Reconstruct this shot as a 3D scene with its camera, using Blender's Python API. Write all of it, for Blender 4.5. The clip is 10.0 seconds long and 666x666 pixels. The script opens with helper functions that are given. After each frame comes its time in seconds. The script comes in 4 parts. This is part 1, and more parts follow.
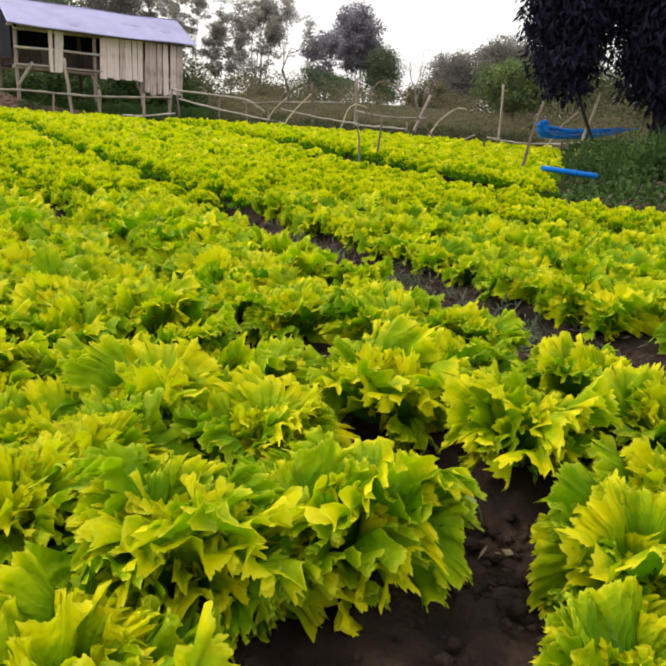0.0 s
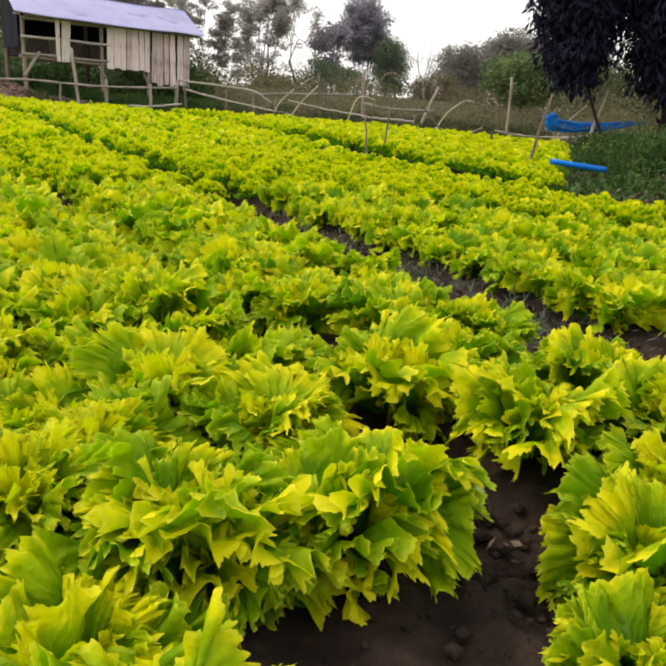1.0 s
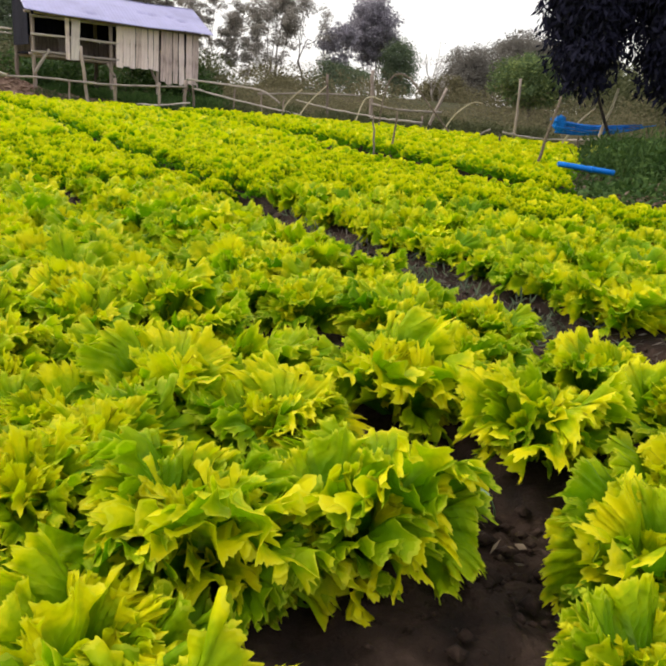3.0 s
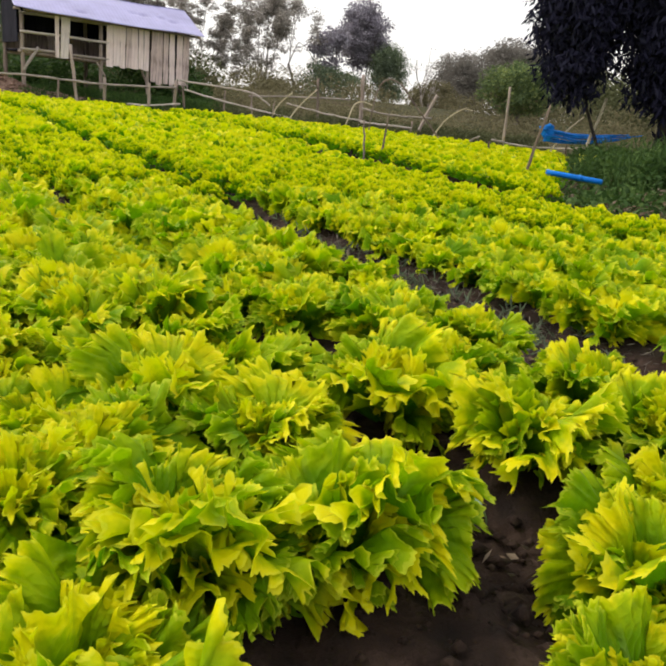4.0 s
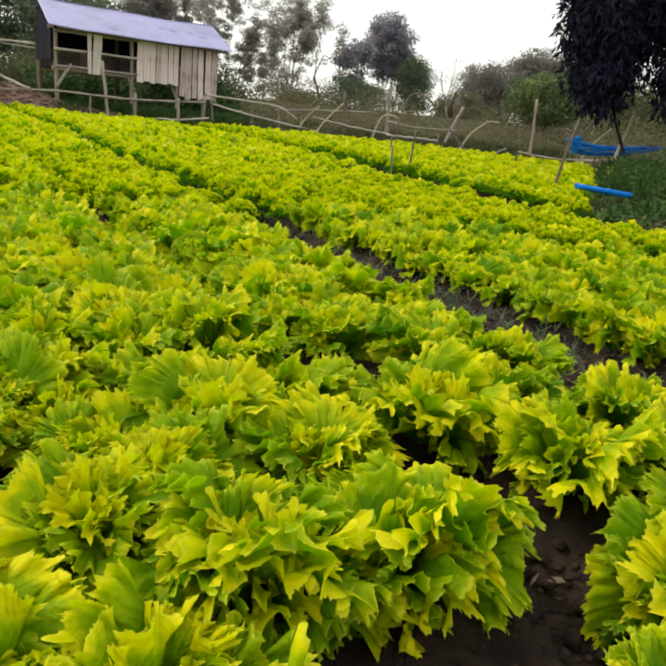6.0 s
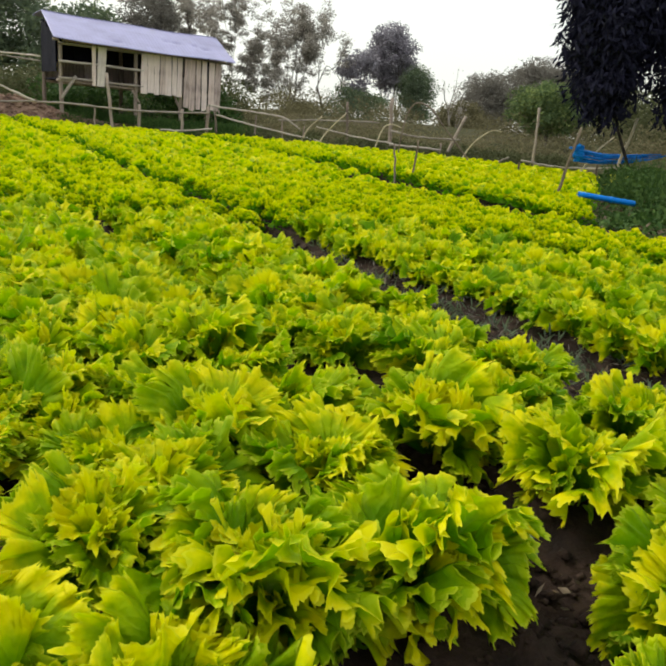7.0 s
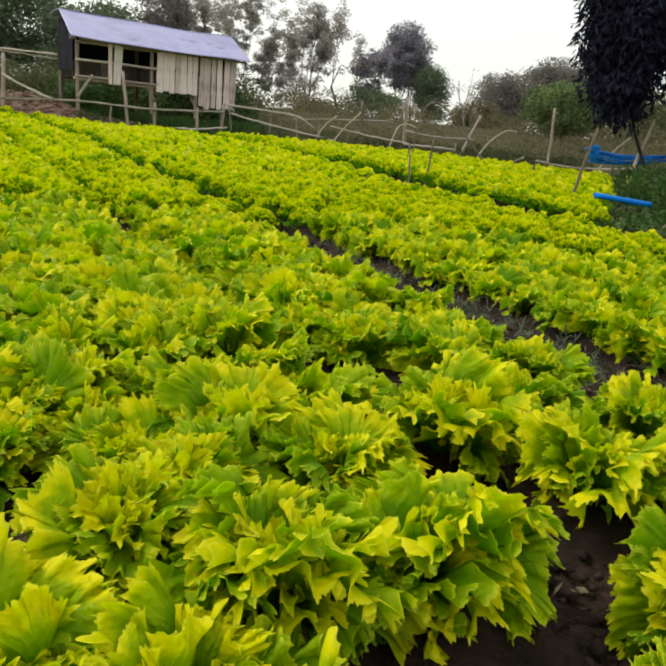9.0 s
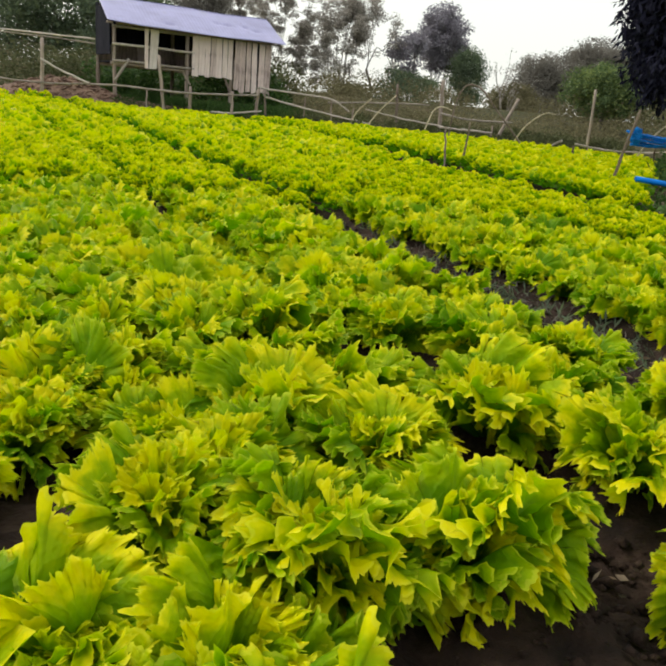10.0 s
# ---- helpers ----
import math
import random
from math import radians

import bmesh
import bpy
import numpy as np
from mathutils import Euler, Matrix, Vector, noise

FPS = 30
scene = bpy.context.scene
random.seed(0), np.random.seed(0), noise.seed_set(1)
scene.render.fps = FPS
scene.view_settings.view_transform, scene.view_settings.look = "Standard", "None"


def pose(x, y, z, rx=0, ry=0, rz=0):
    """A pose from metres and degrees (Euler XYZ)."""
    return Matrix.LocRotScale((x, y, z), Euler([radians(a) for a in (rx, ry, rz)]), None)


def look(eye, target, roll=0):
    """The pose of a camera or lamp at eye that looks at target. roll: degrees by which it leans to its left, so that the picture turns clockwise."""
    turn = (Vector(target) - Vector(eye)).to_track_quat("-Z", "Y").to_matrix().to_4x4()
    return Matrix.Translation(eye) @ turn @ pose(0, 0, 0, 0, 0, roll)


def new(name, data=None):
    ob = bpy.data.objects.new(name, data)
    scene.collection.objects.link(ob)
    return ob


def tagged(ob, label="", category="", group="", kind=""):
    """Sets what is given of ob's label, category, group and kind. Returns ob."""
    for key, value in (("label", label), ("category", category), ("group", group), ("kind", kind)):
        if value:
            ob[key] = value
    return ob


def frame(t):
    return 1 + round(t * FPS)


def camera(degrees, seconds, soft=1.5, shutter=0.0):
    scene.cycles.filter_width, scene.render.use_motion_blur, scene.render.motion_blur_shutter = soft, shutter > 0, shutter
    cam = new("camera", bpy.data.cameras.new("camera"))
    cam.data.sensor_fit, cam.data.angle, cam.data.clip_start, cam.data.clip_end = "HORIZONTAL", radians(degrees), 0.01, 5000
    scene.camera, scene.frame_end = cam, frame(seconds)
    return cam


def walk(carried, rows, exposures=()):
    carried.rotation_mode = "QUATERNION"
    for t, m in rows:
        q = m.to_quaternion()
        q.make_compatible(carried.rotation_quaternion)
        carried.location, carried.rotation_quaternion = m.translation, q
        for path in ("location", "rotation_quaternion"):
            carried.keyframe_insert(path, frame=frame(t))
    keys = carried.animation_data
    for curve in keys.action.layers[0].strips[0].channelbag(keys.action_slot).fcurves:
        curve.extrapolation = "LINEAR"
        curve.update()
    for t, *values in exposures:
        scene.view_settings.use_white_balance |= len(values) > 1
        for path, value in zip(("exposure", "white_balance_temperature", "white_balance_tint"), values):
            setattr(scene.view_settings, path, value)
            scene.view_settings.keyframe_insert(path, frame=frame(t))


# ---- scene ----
cam = camera(51.1, 10.0, soft=2.4)
PATH = [
    (0, (-0.001, 0.0, 0.795), (0.001, 1.909, 0.199), 4.1),
    (0.5, (-0.006, 0.004, 0.789), (-0.014, 1.909, 0.18), 4.4),
    (1, (-0.009, 0.007, 0.783), (-0.019, 1.909, 0.167), 4.5),
    (1.5, (-0.01, 0.007, 0.783), (-0.02, 1.909, 0.165), 4.6),
    (2, (-0.011, 0.008, 0.782), (-0.019, 1.911, 0.167), 4.6),
    (2.5, (-0.011, 0.004, 0.785), (-0.026, 1.907, 0.17), 4.7),
    (3.8, (-0.018, 0.014, 0.779), (-0.046, 1.915, 0.16), 5.6),
    (4, (-0.029, 0.012, 0.788), (-0.016, 1.919, 0.184), 6.2),
    (4.2, (-0.041, -0.003, 0.809), (0.016, 1.912, 0.233), 6.1),
    (4.5, (-0.051, -0.019, 0.823), (0.012, 1.896, 0.247), 5.9),
    (5, (-0.082, -0.027, 0.832), (-0.105, 1.884, 0.24), 5.7),
    (5.5, (-0.09, -0.031, 0.833), (-0.146, 1.879, 0.24), 5.8),
    (7, (-0.09, -0.039, 0.841), (-0.161, 1.88, 0.281), 5.4),
    (7.5, (-0.098, -0.042, 0.839), (-0.188, 1.874, 0.273), 5.3),
    (8, (-0.102, -0.052, 0.84), (-0.192, 1.865, 0.276), 5.6),
    (8.5, (-0.104, -0.05, 0.839), (-0.201, 1.867, 0.278), 5.7),
    (9, (-0.107, -0.051, 0.839), (-0.211, 1.865, 0.274), 5.7),
    (9.5, (-0.113, -0.052, 0.837), (-0.236, 1.856, 0.248), 5.8),
    (10, (-0.118, -0.047, 0.828), (-0.308, 1.847, 0.214), 5.5),
]
EXPOSURE = [(0.0, 0.25, 6500, 10), (4.0, 0.25, 6500, 11), (5.5, 0.16, 6500, 7), (7.0, 0.09, 6500, 2), (10.0, 0.05, 6500, 3)]
walk(cam, [(t, look(eye, target, roll)) for t, eye, target, roll in PATH], EXPOSURE)

# ---------------------------------------------------------------- light
SUN_TURN, SUN_UP = radians(290), radians(46)
world = bpy.data.worlds.new("overcast_sky")
scene.world = world
world.use_nodes = True
wt = world.node_tree
wt.nodes.clear()
w_out = wt.nodes.new("ShaderNodeOutputWorld")
w_add = wt.nodes.new("ShaderNodeAddShader")
w_sky = wt.nodes.new("ShaderNodeTexSky")
w_sky.sky_type, w_sky.sun_disc = "NISHITA", False
w_sky.sun_elevation, w_sky.sun_rotation = SUN_UP, SUN_TURN
w_sky.air_density, w_sky.dust_density = 1.0, 6.0
w_bg = wt.nodes.new("ShaderNodeBackground")
w_bg.inputs["Strength"].default_value = 0.05
w_cloud = wt.nodes.new("ShaderNodeBackground")
w_cloud.inputs["Color"].default_value = (1.0, 0.975, 0.94, 1)
w_cloud.inputs["Strength"].default_value = 0.90
wt.links.new(w_sky.outputs["Color"], w_bg.inputs["Color"])
wt.links.new(w_bg.outputs[0], w_add.inputs[0])
wt.links.new(w_cloud.outputs[0], w_add.inputs[1])
wt.links.new(w_add.outputs[0], w_out.inputs["Surface"])

sun = new("sun", bpy.data.lights.new("sun", "SUN"))
sun.data.energy, sun.data.angle, sun.data.color = 1.15, radians(30), (1.0, 0.95, 0.86)
sun_way = Vector((math.sin(SUN_TURN) * math.cos(SUN_UP), math.cos(SUN_TURN) * math.cos(SUN_UP), math.sin(SUN_UP)))
sun.matrix_world = look(sun_way * 40, (0, 0, 0))


# ---------------------------------------------------------------- materials
class Mat:
    """A node material with a short way to write its nodes."""

    def __init__(self, name):
        self.m = bpy.data.materials.new(name)
        self.m.use_nodes = True
        self.t = self.m.node_tree
        self.t.nodes.clear()
        self.out = self.t.nodes.new("ShaderNodeOutputMaterial")

    def node(self, kind, **values):
        n = self.t.nodes.new(kind)
        for key, value in values.items():
            n.inputs[key.replace("_", " ")].default_value = value
        return n

    def link(self, a, b):
        self.t.links.new(a, b)

    def coords(self, kind="Object"):
        return self.t.nodes.new("ShaderNodeTexCoord").outputs[kind]

    def noise(self, vector, scale, detail=4.0, rough=0.6, stretch=None):
        if stretch:
            mp = self.t.nodes.new("ShaderNodeMapping")
            mp.inputs["Scale"].default_value = stretch
            self.link(vector, mp.inputs["Vector"])
            vector = mp.outputs["Vector"]
        n = self.node("ShaderNodeTexNoise", Scale=scale, Detail=detail, Roughness=rough)
        self.link(vector, n.inputs["Vector"])
        return n.outputs["Fac"]

    def ramp(self, fac, stops):
        r = self.t.nodes.new("ShaderNodeValToRGB")
        e = r.color_ramp.elements
        while len(e) < len(stops):
            e.new(0.5)
        for el, (at, c) in zip(e, stops):
            el.position, el.color = at, (*c, 1)
        self.link(fac, r.inputs["Fac"])
        return r.outputs["Color"]

    def math(self, op, a, b=0.0, c=None):
        n = self.t.nodes.new("ShaderNodeMath")
        n.operation = op
        for k, v in enumerate((a, b) if c is None else (a, b, c)):
            if isinstance(v, (int, float)):
                n.inputs[k].default_value = v
            else:
                self.link(v, n.inputs[k])
        return n.outputs[0]

    def mix(self, kind, fac, a, b):
        n = self.t.nodes.new("ShaderNodeMix")
        n.data_type, n.blend_type = "RGBA", kind
        for key, v in ((0, fac), (6, a), (7, b)):
            if isinstance(v, (int, float)):
                n.inputs[key].default_value = v
            elif isinstance(v, tuple):
                n.inputs[key].default_value = (*v, 1)
            else:
                self.link(v, n.inputs[key])
        return n.outputs[2]

    def done(self, color, rough=0.8, metal=0.0, bump=None, bump_dist=0.01, bump_strength=0.6, through_light=0.0, through_color=None, spec=0.5, cut=None):
        p = self.node("ShaderNodeBsdfPrincipled", Metallic=metal)
        p.inputs["Specular IOR Level"].default_value = spec
        for sock, v in (("Base Color", color), ("Roughness", rough)):
            if isinstance(v, (int, float)):
                p.inputs[sock].default_value = v
            elif isinstance(v, tuple):
                p.inputs[sock].default_value = (*v, 1)
            else:
                self.link(v, p.inputs[sock])
        if bump is not None:
            b = self.node("ShaderNodeBump", Strength=bump_strength, Distance=bump_dist)
            self.link(bump, b.inputs["Height"])
            self.link(b.outputs[0], p.inputs["Normal"])
        shader = p.outputs[0]
        if through_light:
            tr = self.t.nodes.new("ShaderNodeBsdfTranslucent")
            c = through_color if through_color is not None else color
            if isinstance(c, tuple):
                tr.inputs["Color"].default_value = (*c, 1)
            else:
                self.link(c, tr.inputs["Color"])
            mx = self.node("ShaderNodeMixShader", Fac=through_light)
            self.link(shader, mx.inputs[1])
            self.link(tr.outputs[0], mx.inputs[2])
            shader = mx.outputs[0]
        if cut is not None:
            clear = self.t.nodes.new("ShaderNodeBsdfTransparent")
            mx = self.t.nodes.new("ShaderNodeMixShader")
            self.link(cut, mx.inputs[0])
            self.link(shader, mx.inputs[1])
            self.link(clear.outputs[0], mx.inputs[2])
            shader = mx.outputs[0]
        self.link(shader, self.out.inputs["Surface"])
        return self.m


def lettuce_material():
    k = Mat("lettuce_leaf")
    uv = k.t.nodes.new("ShaderNodeUVMap").outputs["UV"]
    sep = k.t.nodes.new("ShaderNodeSeparateXYZ")
    k.link(uv, sep.inputs[0])
    # heads seen from afar carry 2 on top of the first coordinate: their rims are cut in the mesh
    r = k.math("MODULO", sep.outputs[0], 2.0)
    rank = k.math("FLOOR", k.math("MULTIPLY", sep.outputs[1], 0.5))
    s = k.math("SUBTRACT", sep.outputs[1], k.math("MULTIPLY", rank, 2.0))
    rnd = k.math("FRACT", k.math("ADD", k.t.nodes.new("ShaderNodeObjectInfo").outputs["Random"],
                                 k.t.nodes.new("ShaderNodeNewGeometry").outputs["Random Per Island"]))
    obj = k.coords("Object")
    blotch, grain = k.noise(obj, 22.0, 3.0), k.noise(obj, 130.0, 3.0)
    pos = k.math("ADD", r, k.math("MULTIPLY", k.math("SUBTRACT", blotch, 0.5), 0.42))
    pos = k.math("ADD", pos, k.math("MULTIPLY", k.math("SUBTRACT", rnd, 0.5), 0.26))
    # outer leaves are older and greener, and coloured darker for their shaded sides
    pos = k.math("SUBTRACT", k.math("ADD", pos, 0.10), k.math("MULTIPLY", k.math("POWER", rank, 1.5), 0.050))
    pos = k.math("ADD", pos, k.math("MULTIPLY", k.math("SUBTRACT", k.noise(obj, 70.0, 2.0), 0.5), 0.16))
    # shade of the hollows is put into the deep green low on the blade
    col = k.ramp(pos, [(0.05, (0.15, 0.30, 0.01)), (0.30, (0.055, 0.19, 0.001)), (0.66, (0.155, 0.30, 0.001)),
                       (0.86, (0.36, 0.47, 0.001)), (0.99, (0.78, 0.70, 0.002))])
    # pale midrib and side veins that fork from it
    off = k.math("ABSOLUTE", k.math("SUBTRACT", s, 0.5))
    rib = k.math("MULTIPLY", k.math("LESS_THAN", off, 0.020), k.math("SUBTRACT", 0.75, r))
    col = k.mix("MIX", k.math("MAXIMUM", rib, 0.0), col, (0.46, 0.58, 0.20))
    bow = k.math("SUBTRACT", k.math("MULTIPLY", off, 8.0), k.math("MULTIPLY", r, 5.0))
    wave = k.math("SINE", k.math("MULTIPLY", k.math("ADD", bow, k.math("MULTIPLY", blotch, 1.6)), 6.28))
    vein = k.math("POWER", k.math("ABSOLUTE", wave), 6.0)
    col = k.mix("MIX", k.math("MULTIPLY", k.math("MULTIPLY", vein, k.math("MAXIMUM", k.math("SUBTRACT", 0.85, r), 0.0)), 0.22), col, (0.40, 0.52, 0.08))
    # toothed margin
    tm = k.t.nodes.new("ShaderNodeMapping")
    tm.inputs["Scale"].default_value = (3.0, 100.0, 1.0)
    k.link(uv, tm.inputs["Vector"])
    teeth = k.noise(tm.outputs["Vector"], 1.0, 2.0, 0.6)
    margin = k.math("ADD", 0.895, k.math("MULTIPLY", teeth, 0.145))
    cut = k.math("MULTIPLY", k.math("GREATER_THAN", sep.outputs[0], margin), k.math("LESS_THAN", sep.outputs[0], 1.5))
    # thin pale edge: the light caught by the frill, put into the colour
    col = k.mix("MIX", k.math("MULTIPLY", k.math("GREATER_THAN", r, k.math("SUBTRACT", margin, 0.018)), 0.28), col, (0.80, 0.76, 0.07))
    crumple = k.noise(obj, 48.0, 2.5)
    height = k.math("ADD", k.math("MULTIPLY", vein, -0.25), k.math("ADD", k.math("MULTIPLY", crumple, 1.3), k.math("MULTIPLY", grain, 0.35)))
    return k.done(col, 0.46, bump=height, bump_dist=0.006, bump_strength=0.7, through_light=0.34,
                  through_color=k.mix("MULTIPLY", 1.0, col, (0.75, 1.1, 0.3)), spec=0.08, cut=cut)


def soil_material():
    k = Mat("damp_soil")
    at = k.coords("Object")
    big, mid, fine = k.noise(at, 0.9, 4), k.noise(at, 9.0, 5), k.noise(at, 70.0, 4)
    col = k.ramp(mid, [(0.3, (0.012, 0.007, 0.005)), (0.52, (0.029, 0.0165, 0.011)), (0.75, (0.080, 0.052, 0.039))])
    col = k.mix("MULTIPLY", 0.5, col, k.ramp(big, [(0.35, (0.6, 0.6, 0.62)), (0.65, (1.3, 1.2, 1.1))]))
    return k.done(col, 0.9, bump=k.math("ADD", mid, k.math("MULTIPLY", fine, 0.4)), bump_dist=0.03, bump_strength=0.8, spec=0.25)


def dry_earth_material():
    k = Mat("dry_dug_earth")
    at = k.coords("Object")
    a, b = k.noise(at, 3.0, 6), k.noise(at, 22.0, 4)
    col = k.ramp(k.math("ADD", k.math("MULTIPLY", a, 0.6), k.math("MULTIPLY", b, 0.4)), [(0.36, (0.08, 0.045, 0.033)), (0.5, (0.19, 0.115, 0.083)), (0.66, (0.34, 0.235, 0.175))])
    return k.done(col, 0.95, bump=k.math("ADD", a, b), bump_dist=0.05)


def earth_material():
    """The ground beyond the beds: earth and short rough grass."""
    k = Mat("rough_grass_ground")
    at = k.coords("Object")
    a, b = k.noise(at, 0.35, 5), k.noise(at, 5.0, 5)
    col = k.ramp(a, [(0.35, (0.035, 0.045, 0.015)), (0.5, (0.058, 0.056, 0.024)), (0.65, (0.09, 0.07, 0.04))])
    col = k.mix("MULTIPLY", 0.7, col, k.ramp(b, [(0.3, (0.5, 0.5, 0.5)), (0.7, (1.3, 1.3, 1.3))]))
    return k.done(col, 0.95, bump=b, bump_dist=0.05, spec=0.1)


def wood_material(name, dark, mid, light, along="Z", scale=1.0):
    k = Mat(name)
    at = k.coords("Object")
    st = {"X": (1.2, 22, 22), "Y": (22, 1.2, 22), "Z": (22, 22, 1.2)}[along]
    rnd = k.t.nodes.new("ShaderNodeObjectInfo").outputs["Random"]
    grain = k.noise(at, 2.0 * scale, 6, 0.65, stretch=st)
    stain = k.noise(at, 2.4, 4)
    v = k.math("ADD", k.math("MULTIPLY", grain, 0.75), k.math("MULTIPLY", stain, 0.35))
    v = k.math("ADD", v, k.math("MULTIPLY", k.math("SUBTRACT", rnd, 0.5), 0.28))
    return k.done(k.ramp(v, [(0.30, dark), (0.55, mid), (0.80, light)]), 0.85, bump=grain, bump_dist=0.006, spec=0.1)


def roof_material():
    k = Mat("lavender_metal_sheet")
    at = k.coords("Object")
    a, b = k.noise(at, 1.3, 5), k.noise(at, 14.0, 4, stretch=(1, 0.25, 1))
    col = k.ramp(a, [(0.35, (0.30, 0.29, 0.48)), (0.6, (0.38, 0.37, 0.60)), (0.75, (0.33, 0.32, 0.47))])
    rust = k.ramp(b, [(0.62, (1, 1, 1)), (0.80, (0.55, 0.46, 0.42))])
    return k.done(k.mix("MULTIPLY", 0.6, col, rust), 0.5, metal=0.15, bump=b, bump_dist=0.004)


def foliage_material(name, low, mid, high, through_light=0.25, scale=0.6, gloss=0.2):
    k = Mat(name)
    rnd = k.t.nodes.new("ShaderNodeNewGeometry").outputs["Random Per Island"]
    big = k.noise(k.coords("Object"), scale, 3)
    v = k.math("ADD", k.math("MULTIPLY", rnd, 0.34), k.math("MULTIPLY", big, 0.70))
    col = k.ramp(v, [(0.2, low), (0.5, mid), (0.85, high)])
    return k.done(col, 0.7, through_light=through_light, spec=gloss)


def bark_material(name, dark, light):
    k = Mat(name)
    at = k.coords("Object")
    g = k.noise(at, 6.0, 6, stretch=(3, 3, 0.6))
    return k.done(k.ramp(g, [(0.3, dark), (0.7, light)]), 0.95, bump=g, bump_dist=0.03, spec=0.2)


def plastic_material(name, color, dark, rough=0.45):
    k = Mat(name)
    g = k.noise(k.coords("Object"), 7.0, 5)
    return k.done(k.ramp(g, [(0.3, dark), (0.6, color)]), rough, bump=g, bump_dist=0.004, spec=0.2)


LETTUCE = lettuce_material()
SOIL = soil_material()
EARTH = earth_material()
DRYEARTH = dry_earth_material()
PLANK = wood_material("weathered_plank", (0.28, 0.21, 0.19), (0.71, 0.575, 0.535), (0.93, 0.80, 0.76))
PALEPLANK = wood_material("pale_new_plank", (0.55, 0.48, 0.45), (0.78, 0.70, 0.66), (0.90, 0.83, 0.79))
RAIL = wood_material("grey_rail_wood", (0.16, 0.135, 0.12), (0.40, 0.35, 0.31), (0.60, 0.53, 0.48), "X")
POST = wood_material("brown_post_wood", (0.11, 0.085, 0.07), (0.29, 0.23, 0.20), (0.48, 0.40, 0.35))
# shade inside and beside the hut is put into this board colour
SHADEWOOD = wood_material("shaded_board", (0.004, 0.004, 0.009), (0.009, 0.009, 0.018), (0.022, 0.022, 0.036))
BAMBOO = wood_material("dry_bamboo", (0.20, 0.16, 0.10), (0.42, 0.36, 0.25), (0.62, 0.55, 0.42))
STICK = wood_material("dark_stick", (0.05, 0.04, 0.03), (0.12, 0.095, 0.07), (0.24, 0.19, 0.14))
ROOF = roof_material()
BARK = bark_material("grey_bark", (0.06, 0.05, 0.045), (0.20, 0.17, 0.15))
# bark darkened in colour for the shade inside the great side trees
SHADEBARK = bark_material("shaded_bark", (0.012, 0.010, 0.010), (0.05, 0.042, 0.038))
PALEBARK = bark_material("pale_bark", (0.18, 0.15, 0.13), (0.42, 0.37, 0.33))
# far haze and flare are put into the grey, dark and hazy leaf colours
LEAF_GREY = foliage_material("hazed_grey_green_foliage", (0.265, 0.24, 0.22), (0.375, 0.345, 0.31), (0.49, 0.46, 0.39), 0.38)
LEAF_DARK = foliage_material("veiled_dark_foliage", (0.20, 0.18, 0.225), (0.29, 0.27, 0.315), (0.39, 0.375, 0.40))
LEAF_FRESH = foliage_material("fresh_green_foliage", (0.05, 0.085, 0.040), (0.13, 0.19, 0.075), (0.36, 0.42, 0.12), 0.25, 1.8)
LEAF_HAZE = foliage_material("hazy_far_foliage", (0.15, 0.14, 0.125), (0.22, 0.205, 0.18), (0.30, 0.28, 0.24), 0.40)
LEAF_GREEN = foliage_material("green_foliage", (0.07, 0.095, 0.065), (0.12, 0.16, 0.095), (0.21, 0.26, 0.12))
# backlit shade and bluish flare are put into this leaf colour
LEAF_SHADE = foliage_material("shaded_foliage", (0.010, 0.010, 0.022), (0.018, 0.018, 0.036), (0.030, 0.030, 0.054), 0.05, gloss=0.05)
LEAF_BROWN = foliage_material("brown_scrub", (0.09, 0.08, 0.045), (0.16, 0.145, 0.078), (0.25, 0.22, 0.12), 0.40)
LEAF_WEED = foliage_material("weed_foliage", (0.018, 0.040, 0.010), (0.042, 0.092, 0.020), (0.115, 0.185, 0.040), 0.25, 2.0)
LEAF_OLIVE = foliage_material("dark_olive_leaves", (0.045, 0.055, 0.022), (0.085, 0.095, 0.04), (0.15, 0.16, 0.07), 0.3, 1.0)
LEAF_YELLOW = foliage_material("yellow_green_bed_top", (0.20, 0.24, 0.03), (0.40, 0.42, 0.05), (0.62, 0.58, 0.10), 0.2, 3.0)
LEAF_DRY = foliage_material("dry_leaf", (0.08, 0.05, 0.03), (0.16, 0.11, 0.07), (0.30, 0.26, 0.20), 0.1, 3.0)
DEADSTALK = foliage_material("pale_dead_stalk", (0.05, 0.043, 0.034), (0.11, 0.096, 0.078), (0.24, 0.21, 0.175), 0.1, 3.0)
BLUE = plastic_material("blue_pipe_plastic", (0.004, 0.20, 0.72), (0.004, 0.14, 0.52))
TARP = plastic_material("blue_tarpaulin", (0.006, 0.21, 0.70), (0.004, 0.10, 0.42), 0.5)
PALEBLUE = plastic_material("faded_blue_plastic", (0.10, 0.15, 0.30), (0.05, 0.08, 0.18), 0.5)


